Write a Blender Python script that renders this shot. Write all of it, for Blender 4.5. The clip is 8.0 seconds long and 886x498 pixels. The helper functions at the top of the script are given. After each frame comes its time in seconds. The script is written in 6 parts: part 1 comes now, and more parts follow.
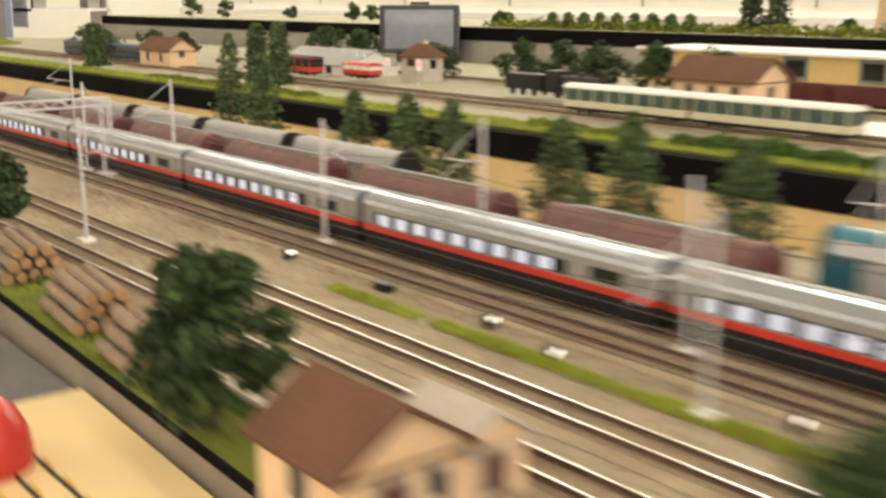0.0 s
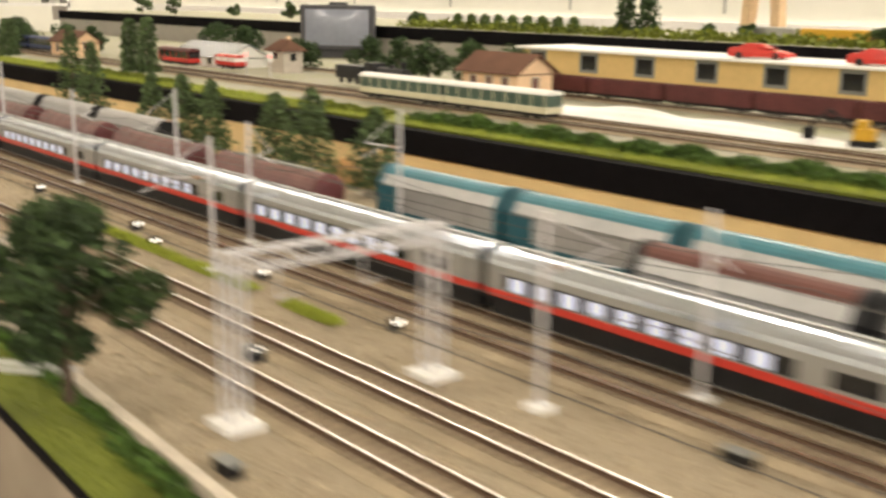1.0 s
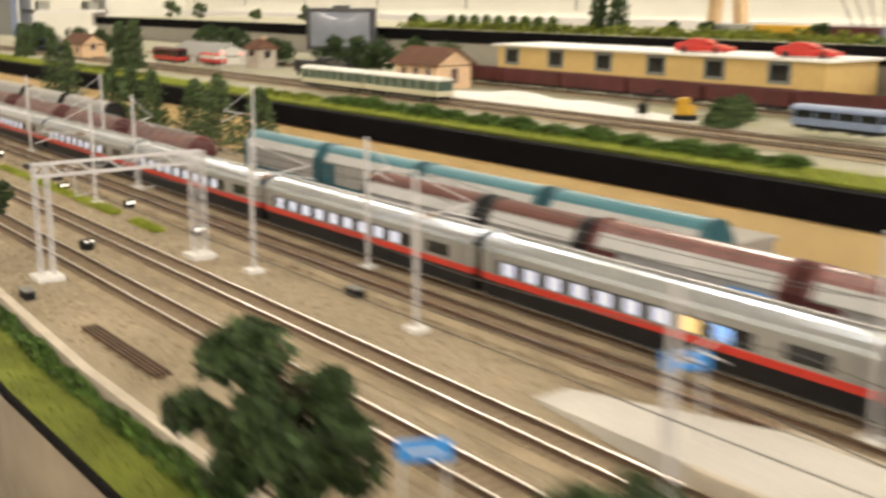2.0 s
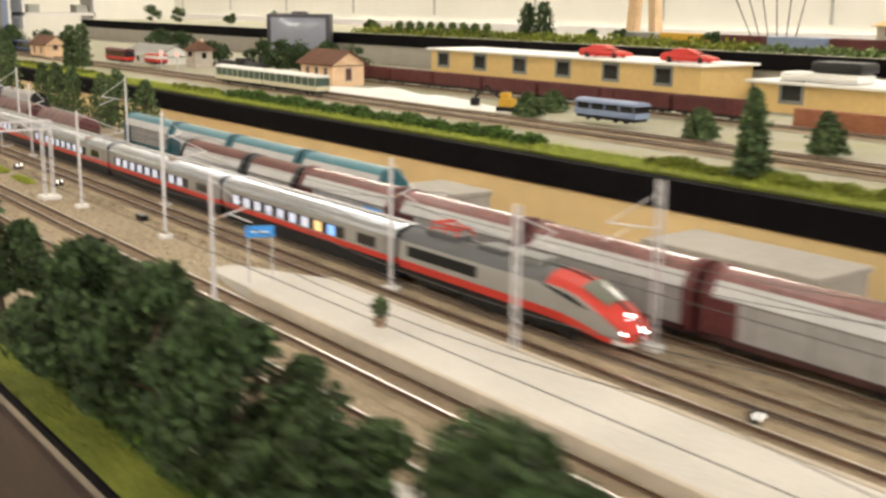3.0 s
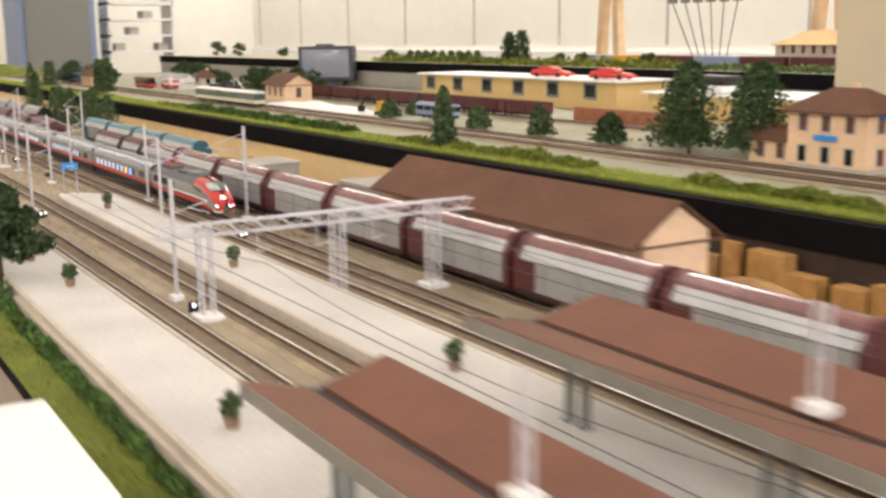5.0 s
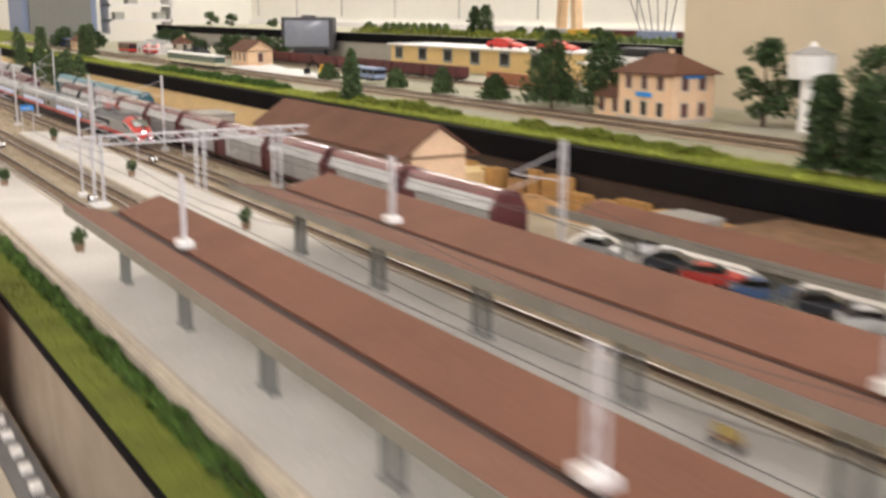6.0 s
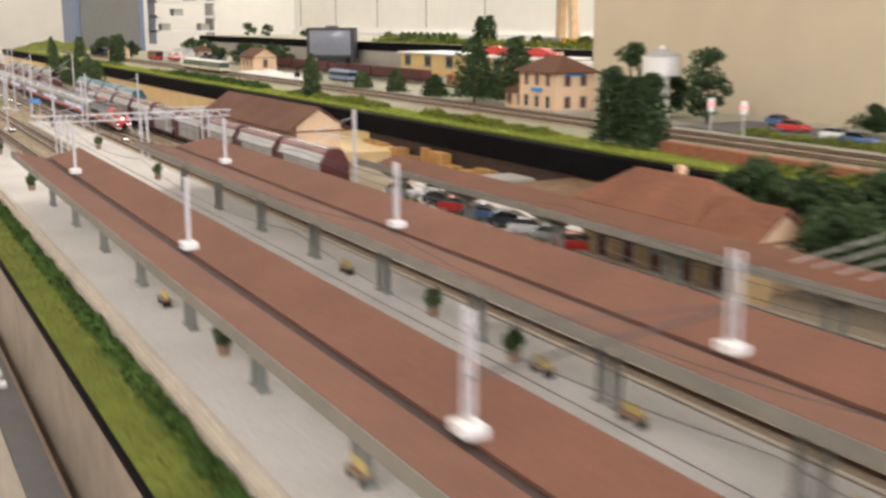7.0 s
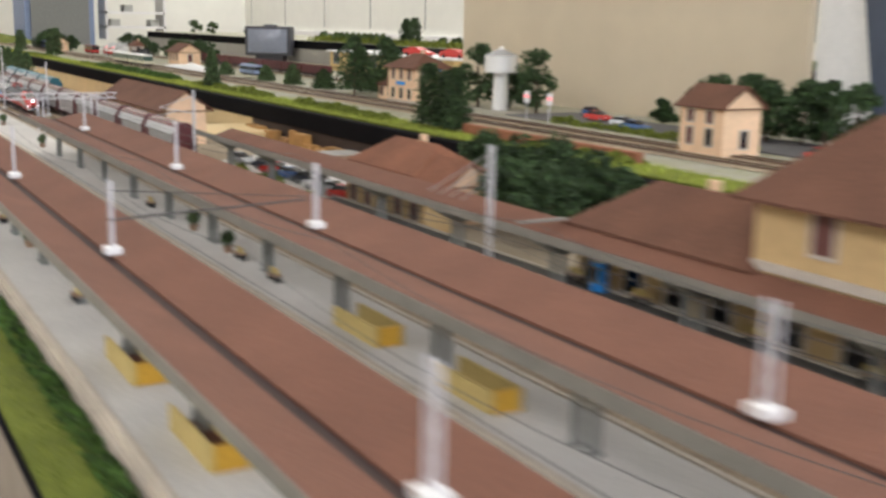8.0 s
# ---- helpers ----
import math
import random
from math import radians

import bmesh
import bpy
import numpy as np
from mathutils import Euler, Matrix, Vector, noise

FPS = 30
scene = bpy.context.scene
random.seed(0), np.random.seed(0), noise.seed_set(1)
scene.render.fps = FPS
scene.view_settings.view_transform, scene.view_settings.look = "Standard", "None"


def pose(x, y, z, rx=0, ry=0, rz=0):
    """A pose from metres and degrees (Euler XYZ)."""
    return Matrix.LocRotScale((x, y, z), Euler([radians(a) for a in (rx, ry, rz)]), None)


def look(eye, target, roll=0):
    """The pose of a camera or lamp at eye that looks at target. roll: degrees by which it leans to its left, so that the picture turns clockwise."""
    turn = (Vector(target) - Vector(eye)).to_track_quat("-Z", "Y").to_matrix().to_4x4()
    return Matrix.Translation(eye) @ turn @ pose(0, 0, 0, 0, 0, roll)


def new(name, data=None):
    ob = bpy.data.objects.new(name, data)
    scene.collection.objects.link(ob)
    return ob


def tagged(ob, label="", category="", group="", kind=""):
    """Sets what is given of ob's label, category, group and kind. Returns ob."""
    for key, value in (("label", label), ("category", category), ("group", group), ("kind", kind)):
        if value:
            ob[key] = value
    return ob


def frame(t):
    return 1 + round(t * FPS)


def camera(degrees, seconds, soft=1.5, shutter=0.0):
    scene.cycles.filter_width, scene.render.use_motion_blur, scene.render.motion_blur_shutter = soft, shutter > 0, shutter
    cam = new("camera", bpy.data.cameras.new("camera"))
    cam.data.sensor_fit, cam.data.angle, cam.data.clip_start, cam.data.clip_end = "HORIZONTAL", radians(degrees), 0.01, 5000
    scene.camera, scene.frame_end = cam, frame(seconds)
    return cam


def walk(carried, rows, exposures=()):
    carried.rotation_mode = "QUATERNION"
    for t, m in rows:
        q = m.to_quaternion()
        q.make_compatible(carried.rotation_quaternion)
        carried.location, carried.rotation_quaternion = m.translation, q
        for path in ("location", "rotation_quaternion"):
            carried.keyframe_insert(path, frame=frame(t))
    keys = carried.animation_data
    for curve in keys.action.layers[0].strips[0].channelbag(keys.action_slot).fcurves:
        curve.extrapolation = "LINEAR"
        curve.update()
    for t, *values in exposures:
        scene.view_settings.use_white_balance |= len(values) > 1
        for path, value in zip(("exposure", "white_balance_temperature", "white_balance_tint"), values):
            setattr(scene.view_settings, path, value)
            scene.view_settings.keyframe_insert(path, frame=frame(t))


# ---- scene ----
cam = camera(43.4, 8.0, soft=2.8, shutter=0.8)
PATH = [
    (0, (0.048, 0.09, 0.197), (-1.47, 1.314, -0.247), -0.1),
    (0.3, (0.211, 0.072, 0.211), (-1.308, 1.291, -0.243), 0.9),
    (0.5, (0.272, 0.084, 0.21), (-1.239, 1.316, -0.236), 0.9),
    (1, (0.464, 0.12, 0.203), (-1.039, 1.363, -0.24), 0.8),
    (1.5, (0.654, 0.136, 0.202), (-0.927, 1.269, -0.266), 1.3),
    (2, (0.828, 0.119, 0.203), (-0.734, 1.289, -0.236), 0.1),
    (2.2, (0.922, 0.102, 0.2), (-0.621, 1.3, -0.228), 0.1),
    (3.3, (1.329, 0.12, 0.217), (-0.259, 1.26, -0.206), 0.7),
    (3.5, (1.382, 0.125, 0.216), (-0.22, 1.248, -0.197), 0.6),
    (4, (1.592, 0.099, 0.213), (-0.004, 1.244, -0.164), 0.5),
    (4.2, (1.677, 0.102, 0.213), (0.084, 1.25, -0.17), 0.2),
    (5.3, (2.114, 0.161, 0.207), (0.412, 1.143, -0.166), -0.9),
    (5.5, (2.177, 0.151, 0.203), (0.487, 1.153, -0.167), -0.3),
    (6, (2.386, 0.146, 0.203), (0.703, 1.141, -0.217), 0.1),
    (6.5, (2.615, 0.167, 0.201), (0.891, 1.096, -0.203), -0.1),
    (7, (2.822, 0.171, 0.202), (1.087, 1.08, -0.2), -0.1),
    (7.5, (3.003, 0.164, 0.204), (1.297, 1.126, -0.2), 0.5),
    (8, (3.181, 0.195, 0.203), (1.478, 1.165, -0.195), 1.1),
]
walk(cam, [(t, look(eye, target, roll)) for t, eye, target, roll in PATH],
     exposures=[(0.0, -0.08, 6550, 11), (1.0, -0.08, 6450, 12), (2.0, -0.12, 6400, 12), (3.5, -0.10, 6050, 14), (5.5, -0.15, 5900, 18), (6.5, -0.18, 5800, 17), (7.5, -0.20, 5800, 17), (8.0, -0.38, 5450, 14)])

# ---- light: a closed hall with rows of ceiling lamps ----
world = bpy.data.worlds.new("hall_air")
scene.world = world
world.use_nodes = True
world.node_tree.nodes["Background"].inputs[0].default_value = (1.0, 0.93, 0.82, 1)
world.node_tree.nodes["Background"].inputs[1].default_value = 0.25


def ceiling_lamp(x, y, power, sx=0.35, sy=1.4):
    data = bpy.data.lights.new("ceiling_lamp", "AREA")
    data.shape, data.size, data.size_y, data.energy, data.color = "RECTANGLE", sx, sy, power, (1.0, 0.91, 0.77)
    ob = new("ceiling_lamp_light", data)
    ob.matrix_world = pose(x, y, 2.13)
    return ob


for lx in (-8.0, -6.1, -4.2, -2.4, -0.6, 1.2, 3.0, 4.6):
    for ly, power in ((-2.1, 36), (0.9, 11), (4.05, 50)):
        ceiling_lamp(lx, ly, power * 0.9)


# Added area lamp at an assumed, unseen east window; brightens faces towards +x.
day = bpy.data.lights.new("assumed_window_light", "AREA")
day.shape, day.size, day.size_y, day.energy, day.color = "RECTANGLE", 4.6, 1.3, 150, (1.0, 0.97, 0.93)
new("assumed_window_light", day).matrix_world = look((5.93, 0.6, 1.1), (0.0, 0.6, 0.0))

# ---- materials ----
def mat(name, col, rough=0.6, metal=0.0, var=0.18, scale=60.0, bump=0.0, fine=6.0, rnd=0.0, col2=None, emit=0.0, spec=0.4):
    m = bpy.data.materials.new(name)
    m.use_nodes = True
    nt = m.node_tree
    b = nt.nodes["Principled BSDF"]
    b.inputs["Roughness"].default_value, b.inputs["Metallic"].default_value = rough, metal
    b.inputs["Specular IOR Level"].default_value = spec
    tc = nt.nodes.new("ShaderNodeTexCoord")
    n1, n2 = nt.nodes.new("ShaderNodeTexNoise"), nt.nodes.new("ShaderNodeTexNoise")
    n1.inputs["Scale"].default_value, n2.inputs["Scale"].default_value = scale, scale * fine
    n1.inputs["Detail"].default_value, n2.inputs["Detail"].default_value = 4, 5
    mix = nt.nodes.new("ShaderNodeMath")
    mix.operation = "ADD"
    for n, k in ((n1, 0), (n2, 1)):
        nt.links.new(tc.outputs["Object"], n.inputs["Vector"])
        nt.links.new(n.outputs["Fac"], mix.inputs[k])
    ramp = nt.nodes.new("ShaderNodeMapRange")
    ramp.inputs["From Min"].default_value, ramp.inputs["From Max"].default_value = 0.7, 1.3
    ramp.inputs["To Min"].default_value, ramp.inputs["To Max"].default_value = 0.0, 1.0
    nt.links.new(mix.outputs[0], ramp.inputs["Value"])
    cm = nt.nodes.new("ShaderNodeMix")
    cm.data_type = "RGBA"
    lo = [c * (1 - var) for c in col]
    hi = list(col2) if col2 else [min(1.0, c * (1 + var)) for c in col]
    cm.inputs["A"].default_value, cm.inputs["B"].default_value = (*lo, 1), (*hi, 1)
    nt.links.new(ramp.outputs[0], cm.inputs["Factor"])
    out = cm.outputs["Result"]
    if rnd:
        oi = nt.nodes.new("ShaderNodeNewGeometry")
        hs = nt.nodes.new("ShaderNodeHueSaturation")
        mr = nt.nodes.new("ShaderNodeMapRange")
        mr.inputs["To Min"].default_value, mr.inputs["To Max"].default_value = 1 - rnd, 1 + rnd
        nt.links.new(oi.outputs["Random Per Island"], mr.inputs["Value"])
        nt.links.new(mr.outputs[0], hs.inputs["Value"])
        nt.links.new(out, hs.inputs["Color"])
        out = hs.outputs["Color"]
    nt.links.new(out, b.inputs["Base Color"])
    if bump:
        bp = nt.nodes.new("ShaderNodeBump")
        bp.inputs["Strength"].default_value, bp.inputs["Distance"].default_value = bump, 0.002
        nt.links.new(n2.outputs["Fac"], bp.inputs["Height"])
        nt.links.new(bp.outputs[0], b.inputs["Normal"])
    if emit:
        b.inputs["Emission Color"].default_value = (*col, 1)
        b.inputs["Emission Strength"].default_value = emit
    return m


M = {}
M["ballast"] = mat("sandy_ballast", (0.385, 0.31, 0.205), 0.95, var=0.30, scale=9, bump=1.0, fine=70, col2=(0.50, 0.42, 0.30))
M["bed"] = mat("track_ballast", (0.36, 0.29, 0.195), 0.95, var=0.35, scale=24, bump=0.9, fine=22)
M["sand"] = mat("pale_sand", (0.47, 0.42, 0.325), 0.95, var=0.2, scale=20, bump=0.5, fine=25)
M["scatter"] = mat("gravel_with_grass_patches", (0.45, 0.42, 0.36), 0.95, var=0.12, scale=9, bump=0.5, fine=14, col2=(0.31, 0.31, 0.18))
M["platform"] = mat("pale_concrete", (0.58, 0.56, 0.515), 0.85, var=0.14, scale=12, bump=0.2, fine=30)
M["kerb"] = mat("kerb_stone", (0.52, 0.46, 0.37), 0.85, var=0.15, scale=40)
M["sleeper"] = mat("sleeper_brown", (0.24, 0.18, 0.12), 0.9, var=0.3, scale=80)
M["rail"] = mat("rusty_rail", (0.10, 0.058, 0.034), 0.6, 0.2, var=0.3, scale=90)
M["railtop"] = mat("polished_rail", (0.72, 0.68, 0.62), 0.28, 1.0, var=0.1, scale=60)
M["grass"] = mat("static_grass", (0.145, 0.17, 0.018), 0.95, var=0.4, scale=25, bump=0.7, fine=30)
M["blade"] = mat("grass_blade", (0.155, 0.185, 0.018), 0.8, var=0.2, scale=20, rnd=0.22)
M["bladey"] = mat("yellow_green_blade", (0.33, 0.38, 0.045), 0.8, var=0.25, scale=20, rnd=0.4)
M["hedge"] = mat("hedge_leaf", (0.062, 0.118, 0.016), 0.8, var=0.3, scale=30, rnd=0.6)
M["leaf"] = mat("foliage_dark", (0.038, 0.066, 0.019), 0.75, var=0.35, scale=30, rnd=0.6)
M["leafmid"] = mat("foliage_deep_green", (0.042, 0.075, 0.022), 0.75, var=0.35, scale=30, rnd=0.6)
M["leaf2"] = mat("foliage_mid", (0.075, 0.115, 0.04), 0.75, var=0.35, scale=30, rnd=0.55)
M["leaf3"] = mat("foliage_pale", (0.11, 0.16, 0.045), 0.75, var=0.3, scale=30, rnd=0.5)
M["boxgrey"] = mat("pale_grey_carton", (0.36, 0.34, 0.30), 0.7, var=0.08, scale=15)
M["mound"] = mat("ochre_earth", (0.46, 0.27, 0.11), 0.9, var=0.3, scale=14, bump=0.4)
M["taupe"] = mat("taupe_panel", (0.27, 0.225, 0.175), 0.8, var=0.22, scale=5)
M["darkwood"] = mat("dark_wood", (0.045, 0.028, 0.02), 0.75, var=0.3, scale=25)
M["bark"] = mat("bark", (0.09, 0.06, 0.04), 0.9, var=0.3, scale=120, bump=0.4)
M["black"] = mat("black_cloth_board", (0.0065, 0.006, 0.007), 0.85, var=0.3, scale=15, spec=0.06)
M["dark"] = mat("dark_underframe", (0.012, 0.0115, 0.012), 0.6, var=0.3, scale=80, spec=0.25)
M["yellowpanel"] = mat("cream_yellow_board", (0.74, 0.57, 0.29), 0.7, var=0.08, scale=3)
M["orange"] = mat("raw_wood_orange", (0.36, 0.20, 0.075), 0.8, var=0.35, scale=12, bump=0.3)
M["silver"] = mat("silver_roof", (0.60, 0.655, 0.75), 0.2, 0.9, var=0.08, scale=30)
M["grey"] = mat("train_grey", (0.33, 0.325, 0.305), 0.4, 0.1, var=0.05, scale=40)
M["roofgrey"] = mat("dark_grey_roof", (0.10, 0.105, 0.11), 0.45, 0.1, var=0.12, scale=40)
# Windscreen glass with its pale greenish reflection put into the base colour.
M["windscreen"] = mat("windscreen_reflection_tone", (0.16, 0.17, 0.14), 0.12, var=0.15, scale=60, spec=0.8)
M["red"] = mat("signal_red", (0.56, 0.045, 0.03), 0.32, var=0.06, scale=40)
M["glassdark"] = mat("dark_glass", (0.012, 0.013, 0.016), 0.12, var=0.1, scale=40, spec=0.6)
M["glasslit"] = mat("lit_window", (0.72, 0.78, 1.0), 0.3, emit=0.36, var=0.05)
M["glassamber"] = mat("amber_lit_window", (1.0, 0.72, 0.32), 0.3, emit=0.6, var=0.05)
M["glassblue"] = mat("blue_lit_window", (0.25, 0.5, 1.0), 0.3, emit=0.8, var=0.05)
M["lampwhite"] = mat("headlamp_white", (1.0, 0.97, 0.92), 0.3, emit=9.0, var=0.0)
M["dwarflamp"] = mat("dwarf_lamp_white", (1.0, 0.93, 0.8), 0.3, emit=2.5, var=0.0)
M["lampred"] = mat("signal_lamp_red", (1.0, 0.12, 0.12), 0.3, emit=2.5, var=0.0)
M["teal"] = mat("teal_paint", (0.06, 0.20, 0.25), 0.34, var=0.1, scale=40)
M["aluminium"] = mat("wagon_aluminium", (0.40, 0.40, 0.395), 0.42, 0.35, var=0.12, scale=25)
M["ribgrey"] = mat("wagon_grey", (0.27, 0.27, 0.265), 0.38, 0.15, var=0.12, scale=30)
M["oxide"] = mat("oxide_red", (0.095, 0.022, 0.022), 0.55, var=0.3, scale=35)
M["oxidepale"] = mat("oxide_rose", (0.22, 0.105, 0.102), 0.2, var=0.25, scale=35, spec=0.7)
M["sill"] = mat("dark_oxide_sill", (0.045, 0.014, 0.013), 0.6, var=0.3, scale=50)
M["tealdark"] = mat("deep_teal_paint", (0.02, 0.10, 0.13), 0.42, var=0.15, scale=40)
M["tankrose"] = mat("tank_rose_brown", (0.155, 0.072, 0.062), 0.45, var=0.25, scale=35)
M["roofbrown"] = mat("roof_brown", (0.135, 0.062, 0.036), 0.85, var=0.25, scale=20, bump=0.4, fine=20)
M["roofrust"] = mat("weathered_rust_roof", (0.19, 0.078, 0.040), 0.85, var=0.3, scale=18, bump=0.4, fine=20)
M["tilered"] = mat("canopy_tile_red", (0.165, 0.072, 0.042), 0.8, var=0.16, scale=20, bump=0.3, fine=20)
M["gutter"] = mat("gutter_dark", (0.040, 0.021, 0.016), 0.7, var=0.2)
M["canopyedge"] = mat("canopy_edge_grey", (0.22, 0.205, 0.175), 0.6, var=0.15, scale=30)
M["post"] = mat("post_grey", (0.21, 0.215, 0.20), 0.55, var=0.1, scale=50)
M["mast"] = mat("mast_pale_grey", (0.62, 0.61, 0.62), 0.45, 0.2, var=0.08, scale=50)
M["white"] = mat("white_paint", (0.80, 0.79, 0.76), 0.5, var=0.05, scale=30)
M["peach"] = mat("peach_plaster", (0.80, 0.57, 0.36), 0.85, var=0.09, scale=30, bump=0.2)
M["ochre"] = mat("ochre_plaster", (0.56, 0.40, 0.19), 0.85, var=0.1, scale=30, bump=0.2)
M["factory"] = mat("factory_yellow", (0.66, 0.47, 0.20), 0.8, var=0.07, scale=10)
M["stone"] = mat("pale_stone", (0.50, 0.45, 0.38), 0.85, var=0.15, scale=50)
M["brick"] = mat("brick_wall_red", (0.30, 0.12, 0.06), 0.85, var=0.25, scale=60, bump=0.4)
M["shutter"] = mat("shutter_brown", (0.13, 0.05, 0.04), 0.6, var=0.2, scale=60)
M["blue"] = mat("sign_blue", (0.05, 0.30, 0.78), 0.45, var=0.05)
M["carblue"] = mat("car_blue", (0.10, 0.17, 0.36), 0.25, 0.2, var=0.05)
M["carsilver"] = mat("car_silver", (0.50, 0.51, 0.52), 0.25, 0.4, var=0.05)
M["carred"] = mat("car_red", (0.55, 0.05, 0.04), 0.25, var=0.05)
M["carwhite"] = mat("car_white", (0.78, 0.78, 0.78), 0.25, var=0.03)
M["cardark"] = mat("car_dark", (0.05, 0.055, 0.07), 0.25, 0.2, var=0.05)
M["tyre"] = mat("tyre", (0.02, 0.02, 0.02), 0.8, var=0.2)
M["bench"] = mat("yellow_parapet", (0.52, 0.40, 0.14), 0.65, var=0.12, scale=60)
M["pot"] = mat("terracotta_pot", (0.30, 0.20, 0.13), 0.8, var=0.2)
M["log"] = mat("cut_log", (0.26, 0.19, 0.13), 0.9, var=0.35, scale=90, bump=0.5)
M["logend"] = mat("log_end", (0.42, 0.25, 0.12), 0.85, var=0.2, scale=120)
M["wallcream"] = mat("hall_wall_cream", (0.80, 0.79, 0.70), 0.75, var=0.03, scale=1.5)
M["joint"] = mat("wall_joint_grey", (0.42, 0.42, 0.38), 0.8, var=0.05)
M["beige"] = mat("beige_backdrop_board", (0.62, 0.53, 0.38), 0.8, var=0.05, scale=2)
M["ceil"] = mat("ceiling_white", (0.78, 0.76, 0.70), 0.9, var=0.03, scale=2)
M["floor"] = mat("hall_floor_brown", (0.30, 0.22, 0.16), 0.6, var=0.15, scale=4)
M["wood"] = mat("pale_wood", (0.66, 0.47, 0.29), 0.6, var=0.15, scale=20)
M["tvcase"] = mat("monitor_grey_case", (0.065, 0.065, 0.075), 0.45, var=0.1)
# Glass base lightened to grey-blue: the reflected room is part of this colour.
M["screen"] = mat("monitor_screen", (0.24, 0.26, 0.33), 0.12, var=0.08, scale=8, spec=0.8)
M["wire"] = mat("wire_dark", (0.10, 0.095, 0.09), 0.5, 0.4, var=0.1)
M["paleyard"] = mat("pale_yard_gravel", (0.60, 0.57, 0.52), 0.95, var=0.16, scale=30, bump=0.3, fine=25)
# Paving colour taken near black so that it holds the station canopy's shade.
M["yard"] = mat("shade_darkened_paving", (0.085, 0.08, 0.07), 0.9, var=0.3, scale=40, bump=0.3, fine=30)
M["plank"] = mat("raw_plank", (0.40, 0.22, 0.065), 0.75, var=0.25, scale=14, bump=0.3, rnd=0.35)
M["plankdark"] = mat("brown_shelf_timber", (0.17, 0.095, 0.045), 0.8, var=0.35, scale=10, bump=0.3)
M["asphalt"] = mat("grey_road", (0.14, 0.135, 0.13), 0.9, var=0.15, scale=30)
M["salmon"] = mat("salmon_plaster", (0.52, 0.27, 0.19), 0.85, var=0.12, scale=30)
M["gold"] = mat("yellow_locomotive", (0.62, 0.36, 0.03), 0.5, var=0.1)
M["steam"] = mat("black_iron", (0.02, 0.02, 0.022), 0.5, 0.2, var=0.2)
M["navygrey"] = mat("blue_grey_board", (0.07, 0.085, 0.12), 0.4, var=0.15, scale=6)
M["navy"] = mat("navy_paint", (0.035, 0.05, 0.13), 0.5, var=0.15)
M["cream"] = mat("railcar_cream", (0.62, 0.58, 0.42), 0.5, var=0.08)
M["railgreen"] = mat("railcar_green_window_band", (0.06, 0.10, 0.08), 0.3, var=0.2)
M["slate"] = mat("blue_grey_paint", (0.22, 0.28, 0.42), 0.5, var=0.12)


# ---- mesh helpers ----
def mesh_of(name, bm, material):
    me = bpy.data.meshes.new(name)
    bm.to_mesh(me)
    bm.free()
    me.materials.append(M[material])
    return me


def part(name, bm, material, parent=None, label="", smooth=False):
    me = bm if isinstance(bm, bpy.types.Mesh) else mesh_of(name, bm, material)
    if smooth:
        me.polygons.foreach_set("use_smooth", [True] * len(me.polygons))
    ob = new(name, me)
    ob.parent = parent
    return tagged(ob, label) if label else ob


def thing(name, label, category, group="", kind="", at=None):
    ob = new(name)
    if at is not None:
        ob.matrix_basis = at
    return tagged(ob, label, category, group, kind)


def box(bm, x0, x1, y0, y1, z0, z1, bev=0.0, m=None):
    before = set(bm.verts)
    r = bmesh.ops.create_cube(bm, size=1.0, matrix=Matrix.LocRotScale(((x0 + x1) / 2, (y0 + y1) / 2, (z0 + z1) / 2), None, (abs(x1 - x0), abs(y1 - y0), abs(z1 - z0))))
    if bev:
        es = list({e for v in r["verts"] for e in v.link_edges})
        bmesh.ops.bevel(bm, geom=es, offset=bev, segments=2, affect="EDGES", profile=0.6)
    if m is not None:
        bmesh.ops.transform(bm, matrix=m, verts=[v for v in bm.verts if v not in before])
    return bm


def boxed(*a, **k):
    return box(bmesh.new(), *a, **k)


def cyl(bm, p, q, r0, r1=None, seg=10, cap=True):
    p, q = Vector(p), Vector(q)
    d = q - p
    m = Matrix.Translation((p + q) / 2) @ d.to_track_quat("Z", "Y").to_matrix().to_4x4()
    bmesh.ops.create_cone(bm, cap_ends=cap, segments=seg, radius1=r0, radius2=r0 if r1 is None else r1, depth=d.length, matrix=m)
    return bm


def prism(bm, poly, x0, x1):
    """A profile in (y, z) drawn out along x."""
    a = [bm.verts.new((x0, y, z)) for y, z in poly]
    b = [bm.verts.new((x1, y, z)) for y, z in poly]
    bm.faces.new(a)
    bm.faces.new(b[::-1])
    for i in range(len(poly)):
        j = (i + 1) % len(poly)
        bm.faces.new((a[j], a[i], b[i], b[j]))
    bmesh.ops.recalc_face_normals(bm, faces=bm.faces[:])
    return bm


def loft(bm, rings, close=True, caps=True):
    vs = [[bm.verts.new(p) for p in ring] for ring in rings]
    n = len(rings[0])
    for a, b in zip(vs, vs[1:]):
        for i in range(n if close else n - 1):
            j = (i + 1) % n
            bm.faces.new((a[i], a[j], b[j], b[i]))
    if caps:
        bm.faces.new(vs[0][::-1])
        bm.faces.new(vs[-1])
    bmesh.ops.recalc_face_normals(bm, faces=bm.faces[:])
    return bm


